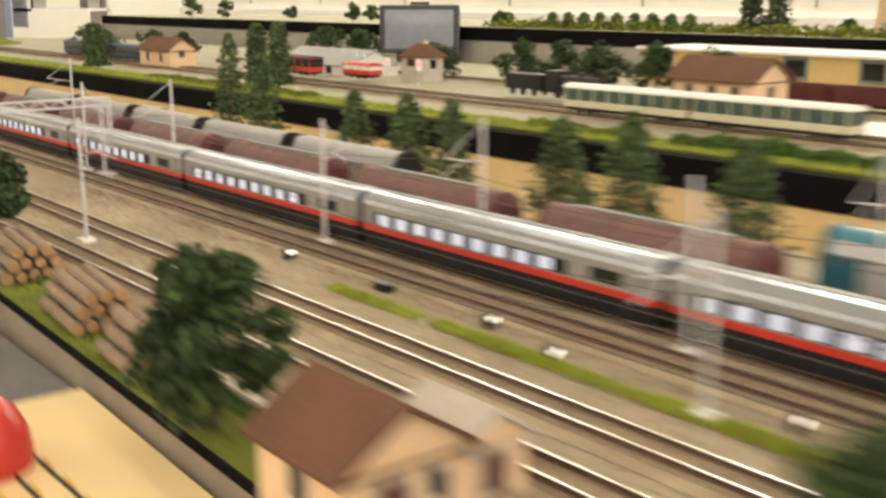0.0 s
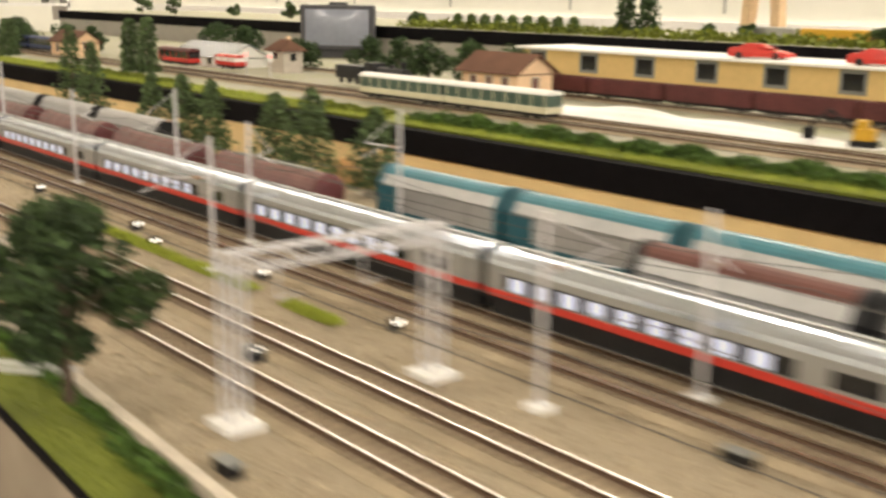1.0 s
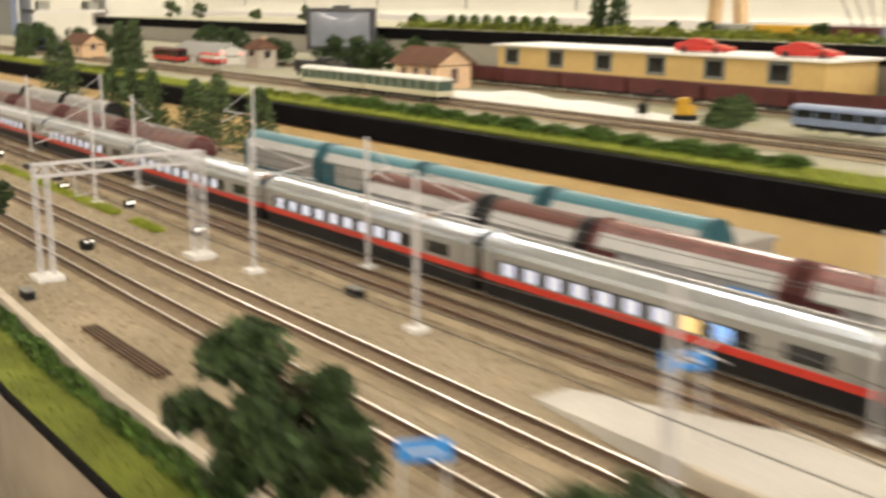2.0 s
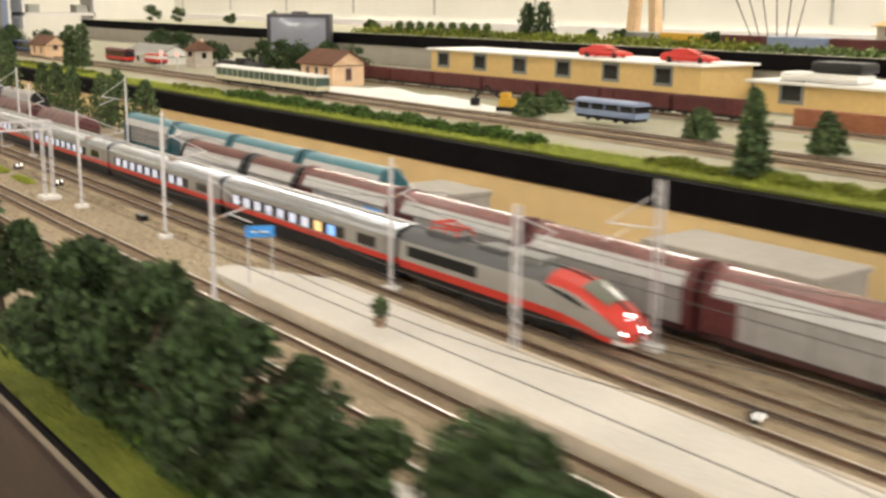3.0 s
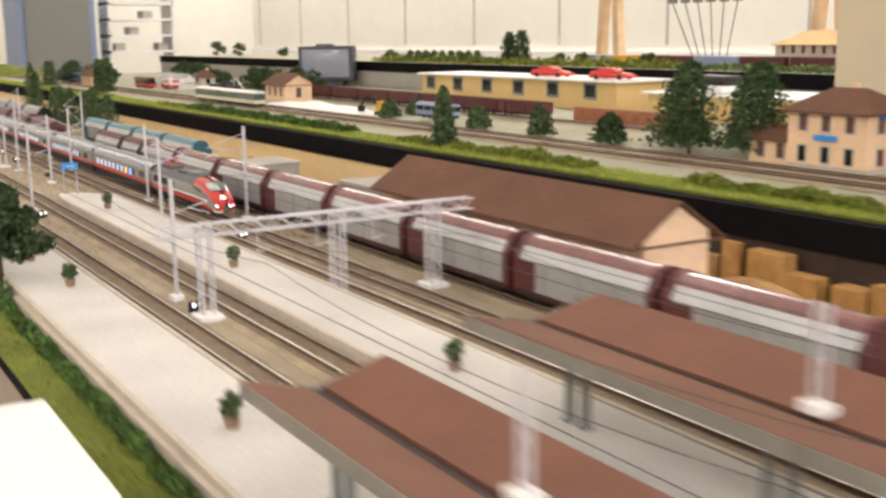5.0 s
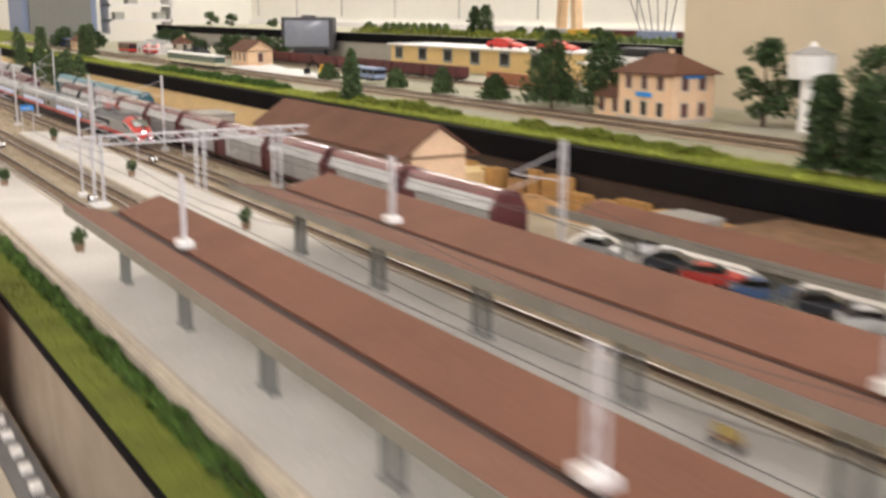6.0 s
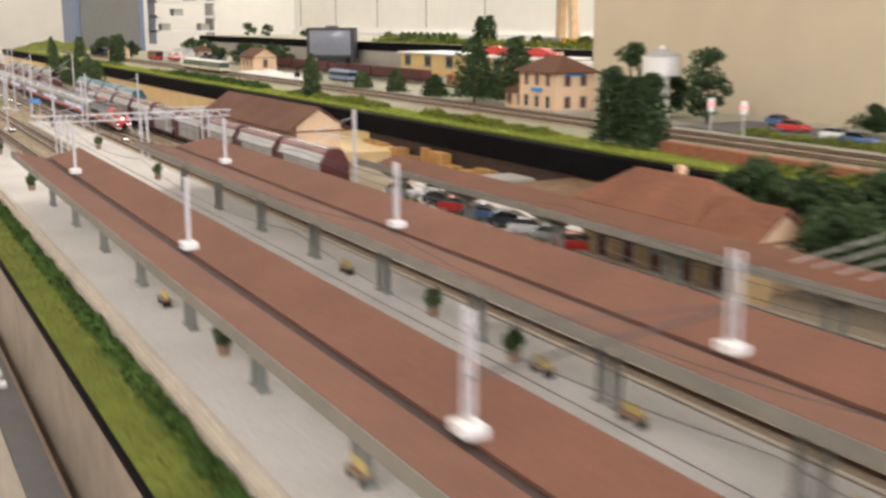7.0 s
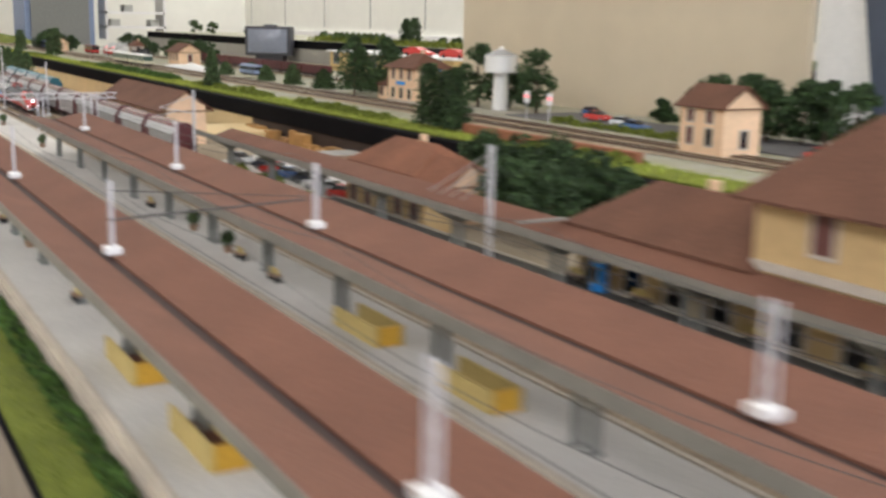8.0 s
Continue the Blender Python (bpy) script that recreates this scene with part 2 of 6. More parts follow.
def leaf_mesh(name, centres, size, material, rng, flat=0.0):
    """Many small bent leaf quads round the centres."""
    n = len(centres)
    c = np.asarray(centres, dtype=np.float32)
    u = rng.normal(size=(n, 3))
    u /= np.linalg.norm(u, axis=1)[:, None]
    w = rng.normal(size=(n, 3))
    w[:, 2] *= 1 - flat
    v = np.cross(u, w)
    v /= np.linalg.norm(v, axis=1)[:, None] + 1e-9
    s = size * rng.uniform(0.55, 1.3, size=(n, 1))
    u, v = u * s, v * s * 0.7
    pts = np.stack([c - u, c - v * 0.9, c + u, c + v * 0.9], axis=1).reshape(-1, 3)
    me = bpy.data.meshes.new(name)
    me.from_pydata(pts.tolist(), [], np.arange(4 * n).reshape(-1, 4).tolist())
    me.materials.append(M[material])
    return me


def blades(name, xs, ys, zs, height, width, material, rng, lean=0.5):
    n = len(xs)
    base = np.stack([xs, ys, zs], axis=1)
    h = height * rng.uniform(0.5, 1.4, size=n)
    a = rng.uniform(0, 2 * math.pi, size=n)
    side = np.stack([np.cos(a), np.sin(a), 0 * a], axis=1) * width
    tip = base + np.stack([rng.normal(size=n) * lean * h, rng.normal(size=n) * lean * h, h], axis=1)
    pts = np.stack([base - side, base + side, tip], axis=1).reshape(-1, 3)
    me = bpy.data.meshes.new(name)
    me.from_pydata(pts.tolist(), [], np.arange(3 * n).reshape(-1, 3).tolist())
    me.materials.append(M[material])
    return me


# ---- hall ----
def wall_piece(name, *b, material="wallcream"):
    return tagged(part(name, boxed(*b), material), "plain cream painted wall of the exhibition hall", "wall", kind="structure")


far = wall_piece("wall_north", -9.2, 6.0, 4.6, 4.7, -1.0, 2.2)
wall_piece("wall_south", -9.2, 6.0, -2.6, -2.5, -1.0, 2.2)
wall_piece("wall_west", -9.3, -9.2, -2.5, 4.6, -1.0, 2.2)
wall_piece("wall_east", 6.0, 6.1, -2.5, 4.6, -1.0, 2.2)
# Unseen window, added on the east wall to go with that area lamp.
win = thing("assumed_window", "assumed unseen hall window in the east wall with white frame", "window", kind="structure")
for b in ((5.96, 5.999, -1.75, -1.65, 0.4, 1.8), (5.96, 5.999, 2.85, 2.95, 0.4, 1.8), (5.96, 5.999, 0.55, 0.65, 0.4, 1.8), (5.96, 5.999, -1.75, 2.95, 0.32, 0.4), (5.96, 5.999, -1.75, 2.95, 1.8, 1.88)):
    part("window_frame", boxed(*b), "white", win)
part("pane", boxed(5.99, 5.998, -1.65, 2.85, 0.4, 1.8), "screen", win)
tagged(part("floor", boxed(-9.2, 6.0, -2.5, 4.6, -1.05, -1.0), "floor"), "brown hall floor in shade under the layout", "floor", kind="structure")
tagged(part("ceiling", boxed(-9.2, 6.0, -2.5, 4.6, 2.2, 2.25), "ceil"), "white hall ceiling with lamp rows", "ceiling", kind="structure")
for k in range(15):
    part("panel_joint", boxed(-9.0 + k * 1.02, -8.985 + k * 1.02, 4.594, 4.6, 0.14, 2.2), "joint", far)
part("skirting", boxed(-9.2, 6.0, 4.57, 4.6, -0.2, 0.1), "white", far, "white lower wall strip")

# ---- boards ----
def edge(x):
    """Where the front edge of the station board runs."""
    return 0.268 + 0.047 * max(0.0, 0.25 - max(x, -0.75))


def slab(pts, z0, z1):
    bm = bmesh.new()
    a = [bm.verts.new((x, y, z0)) for x, y in pts]
    b = [bm.verts.new((x, y, z1)) for x, y in pts]
    bm.faces.new(a[::-1])
    bm.faces.new(b)
    for i in range(len(pts)):
        j = (i + 1) % len(pts)
        bm.faces.new((a[i], a[j], b[j], b[i]))
    bmesh.ops.recalc_face_normals(bm, faces=bm.faces[:])
    return bm


def edge_strip(d0, d1, z0, z1, x0=-3.4, x1=3.7):
    xs = [x0, -0.75, 0.25, x1]
    return slab([(x, edge(x) + d0) for x in xs] + [(x, edge(x) + d1) for x in xs[::-1]], z0, z1)


tagged(part("ground", slab([(x, edge(x)) for x in (-3.4, -0.75, 0.25, 3.7)] + [(3.7, 0.80), (-3.4, 0.80)], -0.03, 0.0), "ballast"), "sandy ballasted ground of the model railway station", "ground", kind="structure")
tagged(part("ground_rear_dark", boxed(2.101, 3.7, 0.802, 0.995, -0.03, 0.0), "yard"), "dark paved ground behind the station buildings", "ground", kind="structure")
tagged(part("ground_rear", boxed(1.62, 2.10, 0.802, 0.995, -0.03, 0.0), "plankdark"), "brown timber shelf behind the station", "ground", kind="structure")
tagged(part("car_park", slab([(1.63, 0.700), (2.06, 0.700), (2.06, 0.80), (1.56, 0.80)], 0.0003, 0.0015), "paleyard"), "bright pale gravel car park behind the goods track", "ground", kind="structure")
tagged(part("fascia_front", edge_strip(-0.0026, -0.0005, -0.0015, 0.0030), "black"), "black painted front edge of the layout board", "board", kind="structure")
tagged(part("front_panel", edge_strip(-0.0024, -0.0006, -0.085, -0.0018), "taupe"), "grey-brown panel below the board edge", "board", kind="structure")
# Dark wood piece over the front panel; its darkness includes the trees' shade.
tagged(part("shade_panel", boxed(0.62, 1.22, 0.260, 0.2640, -0.0648, -0.0060), "darkwood"), "dark wood panel below the board edge with tree shade in its colour", "board", kind="structure")
tagged(part("under_panel", boxed(-4.6, 0.94, 1.004, 1.012, -0.5, 0.0015), "yellowpanel"), "cream yellow panel under the raised board", "board", kind="structure")
tagged(part("wood_panel", boxed(0.941, 3.7, 1.004, 1.012, -0.5, 0.0015), "darkwood"), "dark brown wood panel under the raised board", "board", kind="structure")
tagged(part("under_shelf", boxed(-3.4, 1.62, 0.805, 1.003, -0.135, -0.115), "orange"), "raw orange wood shelf behind the tracks", "board", kind="structure")
tagged(part("fascia_upper", boxed(-4.6, 3.7, 1.0, 1.02, 0.002, 0.034), "black"), "black cloth fascia of the raised board", "board", kind="structure")
tagged(part("upper_ground", boxed(-4.6, 3.7, 1.021, 1.66, 0.0005, 0.034), "scatter"), "pale sandy ground of the raised board", "ground", kind="structure")
tagged(part("far_ground", boxed(-6.5, 3.7, 1.70, 2.74, -0.08, -0.04), "scatter"), "sandy ground of the far board", "ground", kind="structure")
tagged(part("far_panel", boxed(-6.5, 3.7, 2.765, 2.78, -0.06, 0.038), "boxgrey"), "pale grey panel under the rearmost board", "board", kind="structure")
tagged(part("far_fascia", boxed(-6.5, 3.7, 2.76, 2.78, 0.0385, 0.085), "black"), "black fascia of the rearmost board", "board", kind="structure")
tagged(part("rear_ground", boxed(-6.5, 3.7, 2.781, 3.7, 0.02, 0.085), "scatter"), "green landscape of the rearmost board", "ground", kind="structure")
tagged(part("backdrop_board", boxed(0.82, 1.90, 1.585, 1.60, 0.02, 0.75), "beige"), "beige upright backdrop board behind the layout", "board", kind="structure")

tagged(part("white_panel", boxed(1.905, 2.30, 1.602, 1.612, 0.02, 0.75), "white"), "bright white upright panel beside the backdrop", "board", kind="structure")
lean = tagged(part("leaning_screen", boxed(0.0, 0.24, 0.0, 0.012, 0.0, 0.60, 0.003), "navygrey"), "dark blue-grey display board leaning beside the panel", "display board")
lean.matrix_basis = pose(2.045, 1.584, 0.035, 0, -11, 0)


# ---- tracks ----
def track(name, y, x0, x1, z=0.0, bed=True, group="station tracks"):
    th = thing(name, "model railway track with rusty rails on brown sleepers", "railway track", group)
    if bed:
        bm = prism(bmesh.new(), [(y - 0.021, z + 0.0004), (y - 0.0155, z + 0.0025), (y + 0.0155, z + 0.0025), (y + 0.021, z + 0.0004)], x0, x1)
        part("ballast_bed", bm, "bed", th)
    n = int((x1 - x0) / 0.0075)
    v, f = [], []
    for i in range(n):
        x = x0 + i * 0.0075
        b = len(v)
        for dz in (z + 0.002, z + 0.0034):
            v += [(x, y - 0.0145, dz), (x + 0.003, y - 0.0145, dz), (x + 0.003, y + 0.0145, dz), (x, y + 0.0145, dz)]
        f += [(b + 4, b + 5, b + 6, b + 7), (b, b + 1, b + 5, b + 4), (b + 1, b + 2, b + 6, b + 5), (b + 2, b + 3, b + 7, b + 6), (b + 3, b, b + 4, b + 7)]
    me = bpy.data.meshes.new("sleepers")
    me.from_pydata(v, [], f)
    me.materials.append(M["sleeper"])
    tagged(part("sleeper_row", me, "sleeper", th), kind="stuff")
    for s in (-1, 1):
        yc = y + s * 0.00855
        r = part("rail", prism(bmesh.new(), [(yc - 0.0014, z + 0.0034), (yc - 0.0007, z + 0.0042), (yc - 0.0007, z + 0.0056), (yc + 0.0007, z + 0.0056), (yc + 0.0007, z + 0.0042), (yc + 0.0014, z + 0.0034)], x0, x1), "rail", th)
        part("railhead", boxed(x0, x1, yc - 0.0007, yc + 0.0007, z + 0.0056, z + 0.0061), "railtop", r)
    return th


Y1, Y2, Y3, Y4, Y5, Y6 = 0.396, 0.449, 0.549, 0.591, 0.652, 0.720
for yy, a, b in ((Y1, -3.2, 3.6), (Y2, -3.2, 3.6), (Y3, -3.2, 3.6), (Y4, -3.2, 3.6), (Y5, -3.2, 1.685), (Y6, -3.2, 1.0)):
    track("railway_track", yy, a, b)
for yy in (1.20, 1.255):
    track("railway_track", yy, -4.4, 3.6, 0.0345, group="upper tracks")
track("railway_track", 1.52, -2.6, 0.6, 0.0345, group="upper tracks")


# ---- platforms ----
def platform(y0, y1, x0, x1, taper, paving="platform"):
    th = thing("platform", "long pale concrete station platform with stone kerbs", "platform", "station platforms", "structure")
    ym = (y0 + y1) / 2
    bm = bmesh.new()
    lo = [(x0, ym - 0.012), (x0 + taper, y0 + 0.004), (x1, y0 + 0.004), (x1, y1 - 0.004), (x0 + taper, y1 - 0.004), (x0, ym + 0.012)]
    a = [bm.verts.new((x, y, 0.0)) for x, y in lo]
    b = [bm.verts.new((x, y, 0.0115 if x > x0 + 0.01 else 0.0015)) for x, y in lo]
    bm.faces.new((b[0], b[1], b[4], b[5]))
    bm.faces.new((b[1], b[2], b[3], b[4]))
    for i in range(6):
        bm.faces.new((a[i], a[(i + 1) % 6], b[(i + 1) % 6], b[i]))
    part("paving", bm, paving, th)
    for s, yk in ((0, y0), (1, y1)):
        part("kerb", boxed(x0 + taper, x1, yk if s == 0 else yk - 0.0038, yk + 0.0038 if s == 0 else yk, 0.0, 0.0125, 0.0006), "kerb", th)
    return th


platform(0.309, 0.377, 0.78, 3.6, 0.12)
platform(0.461, 0.531, 0.42, 3.6, 0.12)
# Third platform: the shade under its canopy is put into the paving colour.
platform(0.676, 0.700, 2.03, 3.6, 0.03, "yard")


# ---- canopies ----
def canopy(y0, y1, x0, x1, z, posts, group="platform canopies"):
    th = thing("platform_canopy", "long butterfly canopy with red-brown roof and paired grey posts", "canopy", group)
    ym = (y0 + y1) / 2
    for s in (-1, 1):
        ye = y0 if s < 0 else y1
        sheet = part("roof_sheet", prism(bmesh.new(), [(ym + s * 0.0034, z - 0.0085), (ym + s * 0.0034, z - 0.0065), (ye, z + 0.0025), (ye, z + 0.0005)], x0, x1), "tilered", th)
        part("edge_beam", boxed(x0, x1, ye - 0.0008, ye + 0.0008, z - 0.0045, z + 0.0022), "canopyedge", sheet)
    part("gutter", boxed(x0, x1, ym - 0.0033, ym + 0.0033, z - 0.0115, z - 0.0080), "gutter", th)
    part("end_beam", prism(bmesh.new(), [(y0, z - 0.0025), (ym, z - 0.0115), (y1, z - 0.0025), (y1, z + 0.0022), (ym, z - 0.0068), (y0, z + 0.0022)], x0 - 0.0012, x0 - 0.0001), "canopyedge", th)
    for x in posts:
        for dx in (-0.0065, 0.0065):
            bm = boxed(x + dx - 0.0019, x + dx + 0.0019, ym - 0.0019, ym + 0.0019, 0.0115, z - 0.0116, 0.0004)
            box(bm, x + dx - 0.0028, x + dx + 0.0028, ym - 0.0028, ym + 0.0028, 0.0115, 0.0135)
            part("post", bm, "post", th)
        bm = prism(bmesh.new(), [(ym - 0.022, z - 0.0065), (ym - 0.004, z - 0.0165), (ym + 0.004, z - 0.0165), (ym + 0.022, z - 0.0065), (ym + 0.022, z - 0.0052), (ym, z - 0.0118), (ym - 0.022, z - 0.0052)], x - 0.0095, x + 0.0095)
        part("bracket", bm, "post", th)
    return th


PX = [1.602 + 0.1355 * i for i in range(13)]
canopy(0.311, 0.380, 1.577, 3.42, 0.066, PX)
canopy(0.449, 0.537, 1.535, 3.42, 0.066, [x - 0.028 for x in PX])
canopy(0.652, 0.7025, 1.69, 3.42, 0.052, [1.76 + 0.15 * i for i in range(11)])
tagged(part("canopy_cross_beam", boxed(2.485, 2.491, 0.654, 0.700, 0.0550, 0.0570, 0.0006), "canopyedge"), "pale cross beam lying on the station canopy", "beam", kind="structure")


# ---- catenary ----
def pole_mast(x, y, h, arm):
    th = thing("catenary_mast", "thin pale grey catenary pole with cantilever arm", "catenary mast", "catenary poles", at=pose(x, y, 0))
    part("pole", cyl(bmesh.new(), (0, 0, 0), (0, 0, h), 0.0019, 0.0014, seg=8), "mast", th)
    part("footing", boxed(-0.006, 0.006, -0.006, 0.006, 0.0, 0.004, 0.001), "white", th, "white footing block")
    bm = cyl(bmesh.new(), (0, 0, h * 0.70), (0, arm, h * 0.76), 0.0006, seg=6)
    cyl(bm, (0, 0, h * 0.97), (0, arm, h * 0.76), 0.0004, seg=6)
    cyl(bm, (0, arm * 0.45, h * 0.73), (0, arm * 1.1, h * 0.65), 0.0005, seg=6)
    ar = part("arm", bm, "mast", th)
    part("insulator", cyl(bmesh.new(), (0, arm * 0.15, h * 0.708), (0, arm * 0.3, h * 0.718), 0.0014, seg=8), "pot", ar)


def lattice_mast(x, y, z0, z1, arm=0.0, name="catenary_mast", base=True):
    th = thing(name, "slender pale grey lattice catenary mast", "catenary mast", "catenary masts", at=pose(x, y, z0))
    h = z1 - z0
    for s in (-1, 1):
        part("upright", boxed(s * 0.0028 - 0.0006, s * 0.0028 + 0.0006, -0.0008, 0.0008, 0, h), "mast", th)
    k = int(h / 0.008)
    for i in range(k):
        s = 1 if i % 2 else -1
        part("brace", cyl(bmesh.new(), (-0.0026 * s, 0, i * h / k), (0.0026 * s, 0, (i + 1) * h / k), 0.0004, seg=5), "mast", th)
    if base:
        part("footing", boxed(-0.006, 0.006, -0.005, 0.005, 0.0, 0.005, 0.0012), "white", th, "white footing block")
    if arm:
        bm = cyl(bmesh.new(), (0, 0, h * 0.72), (0, arm, h * 0.80), 0.0005, seg=6)
        cyl(bm, (0, 0, h * 0.93), (0, arm, h * 0.80), 0.0004, seg=6)
        cyl(bm, (0, arm * 0.5, h * 0.755), (0, arm * 1.05, h * 0.70), 0.0004, seg=6)
        part("arm", bm, "mast", th)
    return th


for x, y in ((-2.0, 0.69), (-1.55, 0.69), (-1.08, 0.622), (-0.565, 0.622), (-0.285, 0.69)):
    pole_mast(x, y, 0.110, -0.035)
for x, y, arm in ((-1.2, 0.570, 0.02), (-0.83, 0.4225, 0.027), (-0.70, 0.570, 0.021), (-0.33, 0.570, 0.021), (-0.262, 0.500, -0.05), (0.088, 0.495, 0.05), (0.13, 0.570, 0.021), (0.56, 0.570, 0.021), (0.285, 0.505, 0.044), (0.565, 0.4225, 0.027)):
    pole_mast(x, y, 0.102, arm)
for x, y in ((0.780, 0.622), (1.728, 0.638)):
    lattice_mast(x, y, 0.0, 0.110, arm=-0.045)
guyed = lattice_mast(2.457, 0.6485, 0.0, 0.112)
for k in range(4):
    part("guy_wire", cyl(bmesh.new(), (0, 0, 0.106 - 0.007 * k), (-0.115 + 0.018 * k, 0.010, 0.060), 0.0005, seg=5), "mast", guyed)
for x, y in ((0.755, 0.528), (1.135, 0.4225)):
    lattice_mast(x, y, 0.0, 0.100, arm=0.03)
for y, xs in ((0.3495, (1.730, 2.134, 2.500, 2.906, 3.30)), (0.498, (1.722, 2.128, 2.468, 2.896, 3.29))):
    for x in xs:
        lattice_mast(x, y, 0.0602, 0.106)


def gantry(x, y0, y1, z, legs):
    th = thing("catenary_gantry", "pale grey lattice gantry spanning the tracks", "gantry", "catenary gantries")
    for y in legs:
        bm = bmesh.new()
        for sx in (-1, 1):
            for sy in (-1, 1):
                box(bm, x + sx * 0.0045 - 0.0007, x + sx * 0.0045 + 0.0007, y + sy * 0.0045 - 0.0007, y + sy * 0.0045 + 0.0007, 0.003, z)
        for i in range(10):
            s = 1 if i % 2 else -1
            for e in (-1, 1):
                cyl(bm, (x - s * 0.0045, y + e * 0.0045, 0.003 + i * (z - 0.003) / 10), (x + s * 0.0045, y + e * 0.0045, 0.003 + (i + 1) * (z - 0.003) / 10), 0.0004, seg=5)
        leg = part("leg", bm, "mast", th)
        part("footing", boxed(x - 0.011, x + 0.011, y - 0.010, y + 0.010, 0.0, 0.0045, 0.001), "white", leg, "white concrete footing")
    bm = bmesh.new()
    for sx in (-1, 1):
        for dz in (0.0, 0.009):
            box(bm, x + sx * 0.0045 - 0.0006, x + sx * 0.0045 + 0.0006, y0, y1, z - dz - 0.0006, z - dz + 0.0006)
    n = int((y1 - y0) / 0.011)
    for i in range(n):
        ya, yb = y0 + i * (y1 - y0) / n, y0 + (i + 1) * (y1 - y0) / n
        for sx in (-1, 1):
            cyl(bm, (x + sx * 0.0045, ya, z if i % 2 else z - 0.009), (x + sx * 0.0045, yb, z - 0.009 if i % 2 else z), 0.00045, seg=5)
        cyl(bm, (x - 0.0045, ya, z), (x + 0.0045, yb, z), 0.00045, seg=5)
    part("beam", bm, "mast", th)
    for y in np.arange(y0 + 0.03, y1 - 0.01, 0.05):
        bm = cyl(bmesh.new(), (x, float(y), z - 0.009), (x, float(y), z - 0.026), 0.0006, seg=6)
        cyl(bm, (x, float(y), z - 0.026), (x, float(y) + 0.012, z - 0.024), 0.0005, seg=6)
        part("hanger", bm, "mast", th)
    return th


gantry(0.016, 0.358, 0.490, 0.086, (0.363, 0.484))
gantry(1.21, 0.385, 0.660, 0.074, (0.4225, 0.533, 0.622))
gantry(-1.15, 0.36, 0.58, 0.088, (0.364, 0.575))


for xa, xb in ((2.503, 2.474),):
    sp = thing("cross_span", "thin dark cross span between the canopy masts", "cross span", "cross spans")
    part("span_tube", cyl(bmesh.new(), (xa, 0.348, 0.082), (xb, 0.488, 0.082), 0.0008, seg=6), "wire", sp)
    part("span_wire", cyl(bmesh.new(), (xa, 0.348, 0.100), (xb, 0.488, 0.084), 0.0004, seg=5), "wire", sp)


def wire(y, x0, x1, z):
    th = thing("catenary_wire", "thin dark overhead contact and carrying wires", "wire", "overhead wires")
    part("contact_wire", cyl(bmesh.new(), (x0, y, z), (x1, y, z), 0.00028, seg=5), "wire", th)
    bm = bmesh.new()
    step, x = 0.40, x0
    while x < x1 - 0.01:
        e = min(x + step, x1)
        for i in range(8):
            a, b = i / 8, (i + 1) / 8
            cyl(bm, (x + (e - x) * a, y, z + 0.006 + 0.010 * (2 * a - 1) ** 2), (x + (e - x) * b, y, z + 0.006 + 0.010 * (2 * b - 1) ** 2), 0.00025, seg=4)
        x = e
    part("carrying_wire", bm, "wire", th)


for yy in (Y1, Y2, Y3, Y4):
    wire(yy, -2.6, 3.5, 0.063)


# ---- trains ----
def bogie(th, x, y, z=0.006, wheels=2, gap=0.028):
    bg = part("bogie", boxed(x - gap * 0.72, x + gap * 0.72, y - 0.0135, y + 0.0135, z + 0.004, z + 0.0085, 0.001), "dark", th)
    for k in range(wheels):
        xw = x + (k - (wheels - 1) / 2) * gap
        for s in (-1, 1):
            part("wheel", cyl(bmesh.new(), (xw, y + s * 0.0075, z + 0.0053), (xw, y + s * 0.0100, z + 0.0053), 0.0053, seg=14), "steam", bg)


